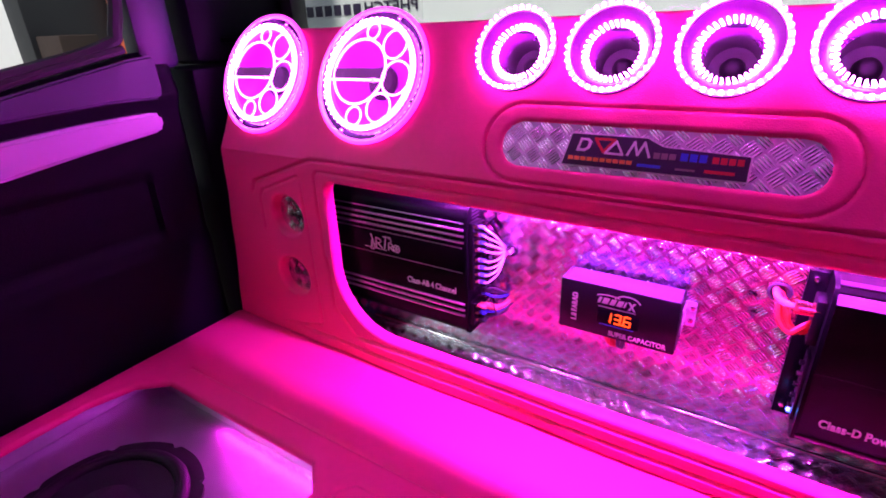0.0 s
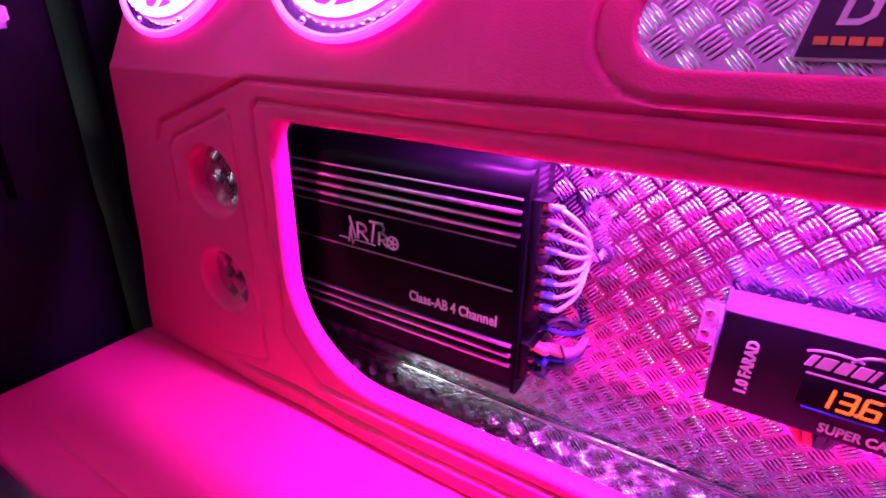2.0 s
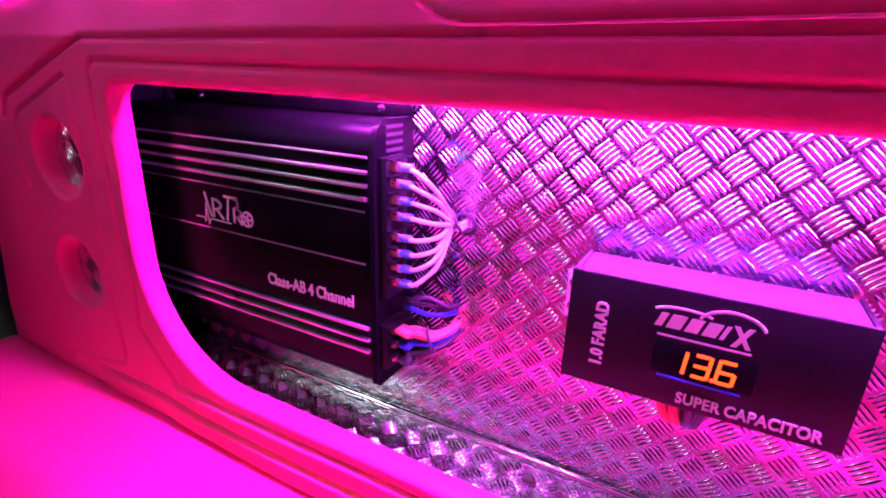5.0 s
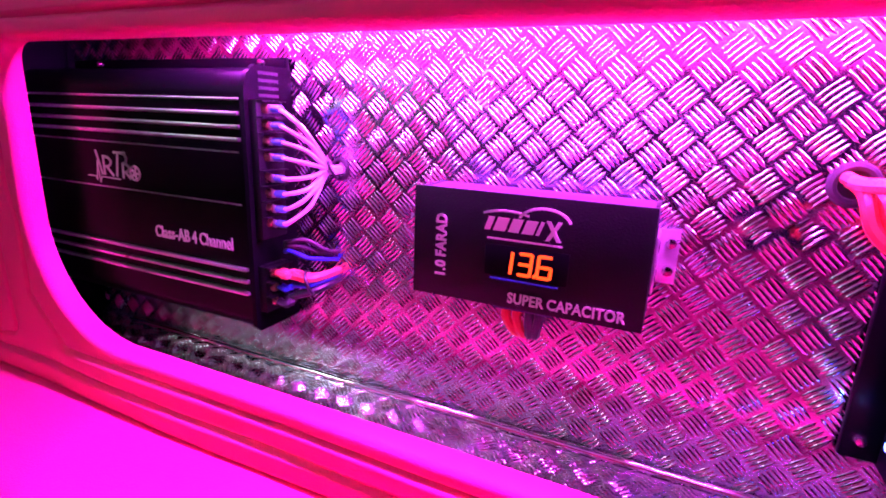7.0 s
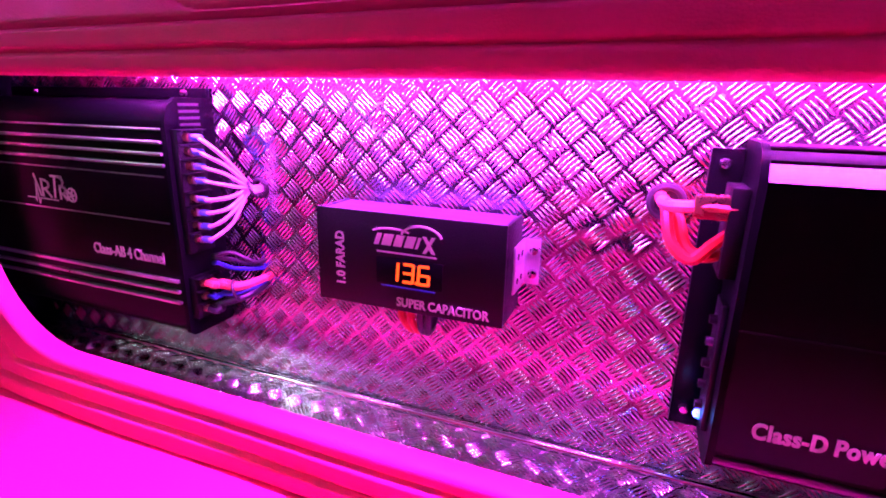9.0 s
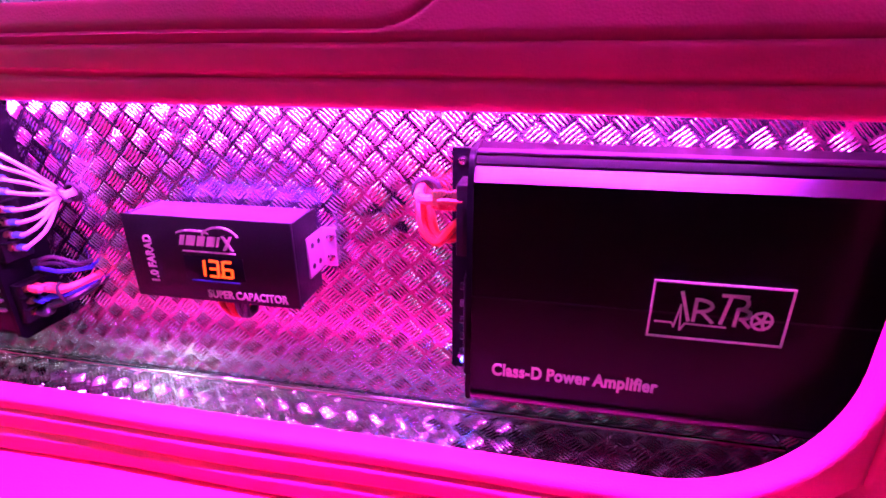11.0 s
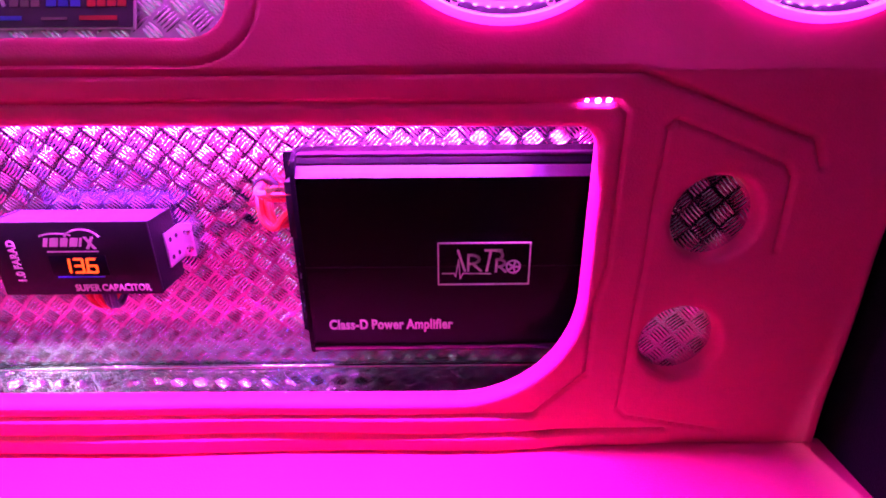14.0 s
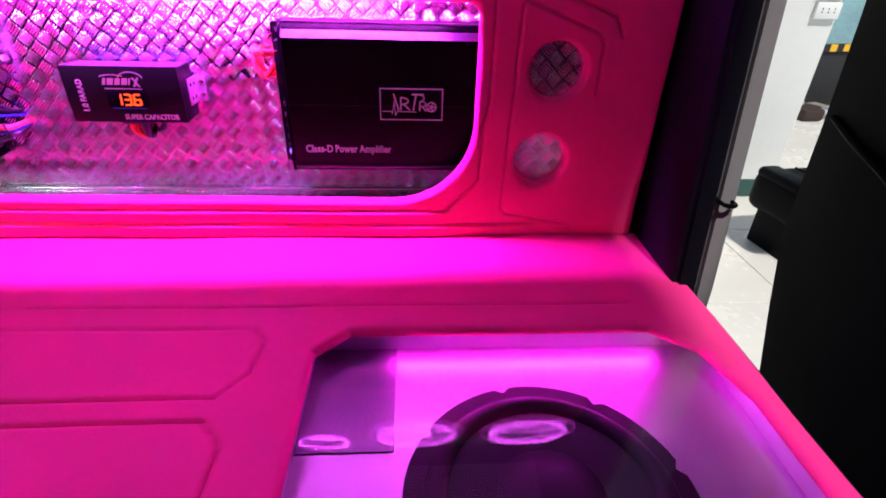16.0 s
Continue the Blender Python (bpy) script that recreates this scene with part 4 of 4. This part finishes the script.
# ---- the capacitor ----
def capacitor():
    root = empty("capacitor", pose(0, 0, 0))
    tagged(root, "black super capacitor box with red digital voltage display", "capacitor")
    X0, X1, Y, Z0, Z1 = -0.0475, 0.0905, 0.0365, 0.1435, 0.2115
    part("case", box((X0 + 0.002, Y + 0.002, Z0 + 0.002), (X1 - 0.002, BACK_Y - 0.008, Z1 - 0.0015), 0.002), LIGHT_CASE, root, "pale grey plastic case")
    part("front_plate", box((X0, Y, Z0), (X1, Y + 0.003, Z1), 0.0006), BLACK_PLASTIC, root)
    part("side_plate", box((X1 - 0.0025, Y + 0.003, Z0 + 0.001), (X1, BACK_Y - 0.008, Z1 - 0.001), 0.0006), BLACK_PLASTIC, root)
    part("side_plate", box((X0, Y + 0.003, Z0 + 0.001), (X0 + 0.0025, BACK_Y - 0.008, Z1 - 0.001), 0.0006), LIGHT_CASE, root)
    for s, xe in ((1, X1), (-1, X0)):
        a, b = sorted((xe, xe + s * 0.0018))
        br = part("bracket", box((a, 0.056, 0.160), (b, BACK_Y - 0.001, 0.193), 0.0005), SILVER, root, "zinc plated angle bracket")
        a, b = sorted((xe, xe + s * 0.0125))
        part("bracket", box((a, BACK_Y - 0.0035, 0.160), (b, BACK_Y - 0.0015, 0.193), 0.0005), SILVER, root, "zinc plated angle bracket")
        for z in (0.168, 0.185):
            for yy in (0.063, 0.074):
                part("slot_hole", lathe([(0, 0.0022), (0.0022, 0.0022), (0.0022, 0)], 12, m=Matrix.Translation((xe, yy, z)) @ pose(0, 0, 0, 0, 90 * s, 0)), RUBBER, br)
            part("screw", lathe([(0, 0.003), (0.003, 0.0022), (0.0036, 0)], 12, m=on_front(xe + s * 0.0080, BACK_Y - 0.0035, z)), CHROME, root)
    F = Y - 0.0001
    lettering("1.0 FARAD", 0.038, 0.0068, PRINT, root, on_front(-0.0255, F, 0.1575) @ pose(0, 0, 0, 0, 0, 90), "capacity_lettering", "silver printed lettering", 0.034)
    lettering("SUPER CAPACITOR", 0.066, 0.0064, PRINT, root, on_front(0.0155, F, 0.1475), "name_lettering", "silver printed lettering", 0.026)
    m = on_front(0.024, F, 0.1945)
    part("logo_arc", stroke(arc(0.0095, 0.001, 0.015, 0.0095, 20, 160), 0.0014, 0.0006, m=m), PRINT, root, smooth=False)
    part("logo_arc", stroke(arc(-0.012, 0.0025, 0.016, 0.0045, 40, 150, 8), 0.0012, 0.0006, m=m), PRINT, root, smooth=False)
    for x, w in ((-0.024, 0.0035), (-0.0185, 0.0070), (-0.0095, 0.0060), (-0.0015, 0.0065), (0.0065, 0.0020)):
        part("logo_bar", prism([(x - 0.0015, -0.0048), (x + w - 0.0015, -0.0048), (x + w + 0.0012, 0.0030), (x + 0.0012, 0.0030)], 0.0006, m=m), PRINT, root, smooth=False)
    part("logo_bar", prism([(0.0105, -0.0072), (0.0130, -0.0072), (0.0195, 0.0040), (0.0170, 0.0040)], 0.0006, m=m), PRINT, root, smooth=False)
    part("logo_bar", prism([(0.0105, 0.0040), (0.0130, 0.0040), (0.0195, -0.0072), (0.0170, -0.0072)], 0.0007, m=m), PRINT, root, smooth=False)
    part("logo_line", stroke([(-0.023, -0.0095), (0.020, -0.0095)], 0.0010, 0.0006, m=m), PRINT, root, smooth=False)
    window = part("display_window", box((0.000, Y - 0.0006, 0.1625), (0.049, Y, 0.1815), 0.0003), BLACK_METAL, root, "glossy dark display window")
    part("display_line", box((0.004, Y - 0.001, 0.1608), (0.044, Y - 0.0002, 0.1616)), SIGN_BLUE, root, smooth=False)
    seg = {"a": ((0, 1), (1, 1)), "b": ((1, 1), (1, 0.5)), "c": ((1, 0.5), (1, 0)), "d": ((0, 0), (1, 0)), "e": ((0, 0.5), (0, 0)), "f": ((0, 1), (0, 0.5)), "g": ((0, 0.5), (1, 0.5))}
    for k, lit in enumerate(("bc", "abgcd", "acdefg")):
        x0 = 0.0085 + k * 0.0115
        for s in lit:
            (a, b), (c, d) = seg[s]
            q = [(x0 + (a + 0.12 * (c - a)) * 0.0075 + b * 0.0009, 0.1655 + (b + 0.06 * (d - b)) * 0.0125), (x0 + (c - 0.12 * (c - a)) * 0.0075 + d * 0.0009, 0.1655 + (d - 0.06 * (d - b)) * 0.0125)]
            part("digit_segment", stroke(q, 0.0017, 0.0004, m=on_front(0, Y - 0.0006, 0)), DIGIT, window, "lit orange red segment", False)
    part("decimal_point", stroke([(0.0300, 0.1655), (0.0303, 0.1660)], 0.0018, 0.0004, m=on_front(0, Y - 0.0006, 0)), DIGIT, window, "lit orange red point", False)
    part("terminal", box((0.002, Y + 0.012, Z0 - 0.006), (0.040, Y + 0.030, Z0 + 0.002), 0.001), LIGHT_CASE, root, "pale connector strip")


capacitor()
for x, mat, nm in ((0.010, WIRE_RED, "red"), (0.017, WIRE_RED, "red"), (0.025, WIRE_BLACK, "black"), (0.031, WIRE_BLACK, "black")):
    w = finish("capacitor_wire", tube([(x, 0.058, 0.140), (x - 0.001, 0.058, 0.130), (x * 0.6 + 0.009, 0.062, 0.119), (0.016 + x * 0.3, 0.074, 0.116), (0.018 + x * 0.2, BACK_Y + 0.003, 0.124)], 0.0032), mat)
    tagged(w, nm + " wire hanging under the capacitor into the plate", "wire", "capacitor wires")


# ---- subwoofer wells ----
def subwoofer(cx):
    root = empty("subwoofer", pose(cx, -0.377, -0.0365))
    tagged(root, "large black subwoofer sunk in a metal lined well", "subwoofer", "subwoofers in the floor")
    rim = bmesh.new()
    n = 96
    pts = []
    for i in range(n):
        a = 2 * math.pi * i / n
        notch = abs(((math.degrees(a) + 11) % 45) - 22.5) < 2.2
        pts.append(((0.119 - (0.006 if notch else 0)) * math.cos(a), (0.119 - (0.006 if notch else 0)) * math.sin(a)))
    prism(pts, 0.006, rim)
    part("gasket", rim, RUBBER, root)
    part("surround", ring(0.093, 0.010, 72, 12, m=pose(0, 0, 0.005)), RUBBER, root)
    part("cone", lathe([(0.084, 0.0075), (0.060, 0.0068), (0.042, 0.0066)], 64), CONE, root)
    part("dust_cap", lathe([(0.044, 0.0067), (0.036, 0.010), (0.020, 0.013), (0, 0.0138)], 48), CONE, root)


for k, (s, cx) in enumerate(((1, 0.485), (-1, -0.470))):
    w = WINDOWS[k]
    xs = [p[0] for p in w]
    lo, hi = min(xs) - 0.008, max(xs) + 0.008
    tagged(finish("well_floor", box((lo, -0.60, -0.042), (hi, -0.190, -0.0370)), BRUSHED, smooth=False), "brushed aluminium bottom of the subwoofer well", "metal plate", kind="structure")
    for a, b in (((lo, -0.1935, -0.0366), (hi, -0.190, -0.0125)), ((lo, -0.60, -0.0366), (lo + 0.003, -0.194, -0.0125)), ((hi - 0.003, -0.60, -0.0366), (hi, -0.194, -0.0125)), ((lo, -0.603, -0.0366), (hi, -0.6, -0.0125))):
        tagged(finish("well_wall", box(a, b), BRUSHED, smooth=False), "brushed aluminium side of the subwoofer well", "metal plate", kind="structure")
    pane = pane_mesh((lo + 0.004, -0.597, -0.0128), (hi - 0.004, -0.195, -0.0100), 2, 1, ACRYLIC, "clear_pane")
    tagged(pane, "clear acrylic pane over the subwoofer well", "acrylic pane")
    if s > 0:
        # a thin darker rectangle covers the rear left of this well's bottom
        tagged(finish("well_dark_patch", box((lo + 0.0035, -0.326, -0.0368), (0.358, -0.194, -0.0355), 0.0004, 1), WELL_PATCH), "darker grey rectangle on the bottom of the subwoofer well", "metal sheet", kind="structure")
    subwoofer(cx)


# ---- the cabin ----
def slab(name, lo, hi, mat, label, cat, bevel=0.004, kind="structure"):
    return tagged(finish(name, box(lo, hi, bevel), mat), label, cat, kind=kind)


slab("ceiling", (-0.80, -1.75, 0.80), (0.76, 0.36, 0.84), HEADLINER, "grey fabric headliner of the cabin", "ceiling")
slab("wall_front", (-0.95, -1.79, -0.8), (0.95, -1.75, 0.84), TRIM, "dark front wall of the cabin", "wall")
slab("cabin_floor", (-0.95, -1.75, -0.48), (0.74, 0.36, -0.44), TRIM, "dark cabin floor under the box", "floor")
slab("wall_rear", (-0.95, 0.24, -0.44), (0.74, 0.28, 0.430), TRIM, "dark rear cabin wall behind the audio panel", "wall")
slab("box_front", (-0.696, -0.755, -0.44), (0.712, -0.735, -0.028), TRIM, "dark front board of the floor box", "board")

slab("rear_deck", (-0.80, 0.086, 0.490), (0.74, 0.238, 0.500), TRIM, "dark rear deck behind the audio panel", "board")

# rear window
rear = empty("window_1", pose(0, 0, 0))
tagged(rear, "rear cabin window with dark rubber frame", "window", kind="structure")
pane_mesh((-0.68, 0.255, 0.445), (0.68, 0.260, 0.77), 1, -1, GLASS, "pane", rear)
for lo, hi in (((-0.71, 0.235, 0.431), (0.71, 0.275, 0.447)), ((-0.71, 0.235, 0.765), (0.71, 0.275, 0.80)), ((-0.72, 0.235, 0.4472), (-0.675, 0.275, 0.7648)), ((0.675, 0.235, 0.4472), (0.72, 0.275, 0.7648))):
    part("window_frame", box(lo, hi, 0.004), RUBBER, rear)

# left side: door card, armrest, window, rear pillar trim
door = empty("door_1", pose(0, 0, 0))
tagged(door, "closed cabin door with dark trim and glossy pale armrest strip", "door", kind="structure")


def door_card(u, v):
    """How far the left door's inner face stands off the plane x = -0.72."""
    h = 0.010 * np.exp(-((v - 0.30) / 0.16) ** 2)
    h = h + 0.020 / (1 + np.exp(-(v - 0.405) / 0.006)) - 0.016 / (1 + np.exp(-(v - 0.435 - 0.10 * (u + 0.03)) / 0.006))
    h = h + 0.012 / (1 + np.exp((v - 0.165) / 0.004)) - 0.018 * np.exp(-(np.maximum(np.abs(v - 0.24) - 0.045, 0) / 0.01) ** 2) * (u < -0.085)
    return h


def door_place(u, v, h):
    return np.stack([-0.722 + h * 0.6, u, v], -1)


card = sheet("door_card", (-1.30, -0.10), (-0.004, 0.50), 0.006, lambda u, v: np.maximum(sd_box(u, v, -0.66, 0.13, 0.655, 0.36, 0.02), v - 0.475 - 0.20 * (u + 0.09)), door_card, door_place, 0.03, TRIM)
card.parent = door
pts = [(-0.265, 0.384), (-0.16, 0.391), (-0.060, 0.393), (-0.048, 0.389), (-0.047, 0.368), (-0.056, 0.362), (-0.16, 0.350), (-0.28, 0.334), (-0.9, 0.30), (-0.9, 0.36)]
bm = prism(pts, 0.022, m=Matrix(((0, 0, 1, -0.722), (1, 0, 0, 0), (0, 1, 0, 0), (0, 0, 0, 1))))
bmesh.ops.bevel(bm, geom=bm.edges[:], offset=0.005, segments=3, affect="EDGES")
part("armrest", bm, PAD, door, "glossy pale armrest strip")
bm = prism([(-0.95, 0.30), (-0.95, 0.265), (-0.30, 0.404), (-0.12, 0.414), (-0.040, 0.412), (-0.034, 0.424), (-0.036, 0.478), (-0.075, 0.474), (-0.26, 0.436)], 0.012, m=Matrix(((0, 0, 1, -0.716), (1, 0, 0, 0), (0, 1, 0, 0), (0, 0, 0, 1))))
bmesh.ops.bevel(bm, geom=bm.edges[:], offset=0.004, segments=3, affect="EDGES")
part("upper_trim", bm, TRIM_GREY, door, "grey upper door trim")
part("sill_strip", tube([(-0.715, -0.075, 0.488), (-0.715, -0.20, 0.462), (-0.715, -0.45, 0.405), (-0.715, -0.95, 0.30)], 0.007), RUBBER, door, "black window seal")
part("window_frame", tube([(-0.722, -0.95, 0.32), (-0.722, -0.26, 0.456), (-0.722, -0.10, 0.492), (-0.722, -0.074, 0.52), (-0.722, -0.060, 0.60), (-0.722, -0.06, 0.80)], 0.010), RUBBER, door)
slab("pillar_trim", (-0.76, -0.052, 0.455), (-0.716, 0.016, 0.80), TRIM_GREY, "grey plastic trim of the cabin door frame", "trim", 0.012)
bm = box((-0.80, 0.012, -0.44), (-0.688, 0.235, 0.455), 0.012)
tagged(finish("pillar_trim", bm, TRIM), "dark plastic lower trim of the rear pillar", "trim", kind="structure")
slab("pillar_trim", (-0.80, 0.034, 0.458), (-0.700, 0.24, 0.80), TRIM, "dark plastic upper trim of the rear pillar", "trim", 0.02)
slab("wall_left", (-0.80, -1.75, -0.44), (-0.760, 0.0, 0.25), TRIM, "dark lower side of the cabin", "wall")

slab("wall_right", (0.76, -1.75, -0.44), (0.80, -1.19, 0.84), TRIM, "dark front side of the cabin", "wall")
slab("wall_left_front", (-0.80, -1.75, 0.252), (-0.760, -1.302, 0.84), TRIM, "dark front side of the cabin", "wall")
# right side: pillar trim, painted jamb, door ajar
bm = prism([(0.24, -0.44), (-0.150, -0.44), (-0.128, -0.02), (-0.104, 0.17), (-0.086, 0.31), (-0.03, 0.80), (0.24, 0.80)], 0.030, m=Matrix(((0, 0, 1, 0.693), (1, 0, 0, 0), (0, 1, 0, 0), (0, 0, 0, 1))))
bmesh.ops.bevel(bm, geom=bm.edges[:], offset=0.006, segments=3, affect="EDGES")
tagged(finish("pillar_trim", bm, TRIM), "dark plastic trim of the rear door pillar", "trim", kind="structure")
bm = prism([(0.24, -0.5), (-0.138, -0.5), (-0.118, -0.02), (-0.094, 0.17), (-0.076, 0.31), (-0.02, 0.80), (0.24, 0.80)], 0.031, m=Matrix(((0, 0, 1, 0.7235), (1, 0, 0, 0), (0, 1, 0, 0), (0, 0, 0, 1))))
bmesh.ops.bevel(bm, geom=bm.edges[:], offset=0.008, segments=3, affect="EDGES")
jamb = tagged(finish("door_jamb", bm, BODY_PAINT), "grey painted metal door jamb of the car body", "door jamb", kind="structure")
st = finish("door_striker", tube([(0.730, -0.088, 0.100), (0.730, -0.112, 0.100), (0.744, -0.113, 0.099), (0.746, -0.088, 0.099)], 0.0026), BLACK_METAL)
tagged(st, "dark steel door striker on the jamb", "door striker")
door2 = empty("door_2", pose(0.905, -0.004, 0, 0, 0, -6.5))
tagged(door2, "open black door with leather trimmed inner side", "door", kind="structure")
bm = prism([(0.045, 0.80), (0.038, 0.34), (0.022, 0.16), (0.012, 0.0), (-0.022, -0.10), (-0.058, -0.19), (-0.15, -0.48), (-1.2, -0.48), (-1.2, 0.80)], 0.07, m=Matrix(((0, 0, 1, 0), (1, 0, 0, 0), (0, 1, 0, 0), (0, 0, 0, 1))))
bmesh.ops.bevel(bm, geom=bm.edges[:], offset=0.018, segments=4, affect="EDGES")
part("door_card", bm, SEAT_LEATHER, door2)
part("piping", tube([(-0.002, -0.012, 0.175), (-0.004, -0.10, 0.150), (-0.006, -0.3, 0.115), (-0.006, -0.9, 0.10)], 0.004), SEAT_LEATHER, door2)
slab("sill", (0.700, -1.75, -0.44), (0.740, -0.140, -0.03), TRIM, "dark door sill trim", "trim")

# ---- outside ----
GZ = -0.80
slab("ground", (-300, -300, GZ - 0.2), (300, 300, GZ - 0.004), GROUT, "grey floor joints of the workshop", "ground", 0)
tile = bmesh.new()
box((0, 0, 0), (0.596, 0.596, 0.006), 0.0015, 1, tile)
tile_me = bpy.data.meshes.new("tile")
tile.to_mesh(tile_me)
tile.free()
tile_me.materials.append(TILE)
ground = bpy.data.objects["ground"]
for i in range(13):
    for j in range(14):
        t = new("tile", tile_me)
        t.location = (0.65 + i * 0.6, -3.3 + j * 0.6, GZ - 0.006)
        t.parent = ground

# white building pillar with a socket, plinth, display case and a car seat standing outside
slab("wall_back", (-6, 5.0, GZ), (9, 5.2, 3.2), WALL_WHITE, "white workshop wall", "wall", 0.002)
pil = empty("building_pillar", pose(2.225, 2.065, GZ))
tagged(pil, "white painted square building pillar with green plinth", "pillar", kind="structure")
part("shaft", box((-0.16, -0.17, 0.101), (0.16, 0.17, 3.6), 0.006), WALL_WHITE, pil)
part("plinth", box((-0.165, -0.175, 0.002), (0.165, 0.175, 0.100), 0.003), GREEN, pil, "dark green plinth")


def socket(x, z):
    root = empty("wall_socket", pil.matrix_world @ pose(x, -0.1705, z, 90, 0, 0))
    tagged(root, "white plastic double wall socket on the pillar", "socket")
    plate = part("plate", box((-0.060, -0.036, 0), (0.060, 0.036, 0.022), 0.004), WALL_WHITE, root)
    for cx in (-0.03, 0.0, 0.03):
        for cy in (-0.006, 0.008):
            part("pin_hole", box((cx - 0.0025, cy - 0.004, 0.0215), (cx + 0.0025, cy + 0.004, 0.0225)), RUBBER, plate, smooth=False)


socket(0.092, 0.955)
socket(0.092, 1.045)


def car_seat():
    root = empty("car_seat", pose(2.19, 1.42, GZ, 0, 0, 8))
    tagged(root, "black leather car seat standing on the tiled floor", "car seat")
    part("cushion", box((-0.30, -0.26, 0.18), (0.30, 0.04, 0.36), 0.05, 4), SEAT_LEATHER, root)
    part("bolster", box((-0.30, -0.22, 0.33), (-0.20, 0.02, 0.375), 0.02, 4), SEAT_LEATHER, root)
    part("bolster", box((0.20, -0.22, 0.33), (0.30, 0.02, 0.375), 0.02, 4), SEAT_LEATHER, root)
    for x in (-0.2, 0.2):
        part("rail", box((x - 0.02, -0.24, 0.0), (x + 0.02, 0.02, 0.21), 0.005), BLACK_METAL, root)
    for x in (-0.12, 0.12):
        part("seam", tube([(x, -0.262, 0.27), (x, -0.22, 0.359), (x, 0.0, 0.362)], 0.004), SEAT_LEATHER, root)


car_seat()


def display_case():
    root = empty("display_case", pose(4.45, 4.25, GZ, 0, 0, 12))
    tagged(root, "glass display case on dark legs with yellow black edge tape", "display case")
    part("cabinet", box((-0.9, -0.3, 0.55), (0.9, 0.3, 2.1), 0.01), TEAL, root, "blue green glass cabinet")
    for i in range(24):
        part("edge_tape", box((-0.9 + i * 0.075, -0.304, 0.49), (-0.9 + (i + 1) * 0.075, -0.296, 0.549)), YELLOW if i % 2 else RUBBER, root, smooth=False)
    part("base", box((-0.88, -0.28, 0.0), (0.88, 0.28, 0.488), 0.01), RUBBER, root)
    for x in (-0.88, 0.0, 0.88):
        part("post", box((x - 0.02, -0.325, 0.0), (x + 0.02, -0.306, 2.1), 0.004), WALL_WHITE, root)
    rnd = random.Random(3)
    for i in range(26):
        a = rnd.uniform(-0.8, 0.8)
        h = rnd.uniform(0.1, 0.4)
        z = rnd.uniform(0.6, 1.7)
        part("boxed_item", box((a, -0.318, z), (a + rnd.uniform(0.06, 0.16), -0.303, z + h), 0.004), rnd.choice((WALL_WHITE, RUBBLE, TEAL, SIGN_DARK)), root)


display_case()
rnd = random.Random(5)
for i in range(22):
    x, y = 3.55 + rnd.uniform(0, 1.1), 3.45 + rnd.uniform(0, 0.40)
    q = rnd.uniform(0.04, 0.10)
    ob = finish("scrap_part", box((-q, -q * 0.7, 0), (q, q * 0.7, q), q * 0.25, 2), rnd.choice((RUBBLE, SILVER, RUBBER, BROWN)))
    ob.matrix_world = pose(x, y, GZ, 0, 0, rnd.uniform(0, 180))
    tagged(ob, "small loose car part lying on the tiled floor", "car part", "loose parts on the floor")

# outside the left window
slab("wall_shutter", (-1.75, 0.16, GZ), (-1.65, 0.95, 2.6), DARK_WALL, "dark grey panel outside the window", "wall", 0.004)
slab("wall_outside", (-6.0, 0.20, GZ), (-1.76, 0.30, 2.6), WALL_WHITE, "white wall outside the window", "wall", 0.004)
carton = finish("carton", box((-1.64, 0.17, GZ), (-1.50, 0.27, 0.52), 0.004), BROWN)
tagged(carton, "tall brown cardboard carton against the dark panel", "carton")
post = finish("orange_post", box((-1.64, 0.385, GZ), (-1.60, 0.44, 1.6), 0.004), ORANGE)
tagged(post, "orange painted post beside the dark panel", "post")

# banner seen from behind through the rear window
banner = empty("banner", pose(-1.55, 1.5, 0.545))
tagged(banner, "pale banner with dark letters seen from behind", "banner")
part("cloth", box((-1.05, 0, -0.02), (0.31, 0.004, 0.26), 0.001), WALL_WHITE, banner, smooth=False)
lettering("PHETCH", 0.30, 0.045, SIGN_DARK, banner, pose(0.29, -0.0045, 0.035, 90, 0, 0) @ Matrix.Diagonal((-1, 1, 1, 1)), "banner_lettering", "dark mirrored letters", 0.02)
for i in range(15):
    part("bar", box((-0.95 + i * 0.062, -0.004, 0.028), (-0.905 + i * 0.062, -0.001, 0.075)), SIGN_DARK, banner, smooth=False)
for x in (-0.98, 0.24):
    part("pole", tube([(x, 0.012, GZ - 0.545), (x, 0.012, 0.27)], 0.012), WALL_WHITE, banner, "thin white banner pole")
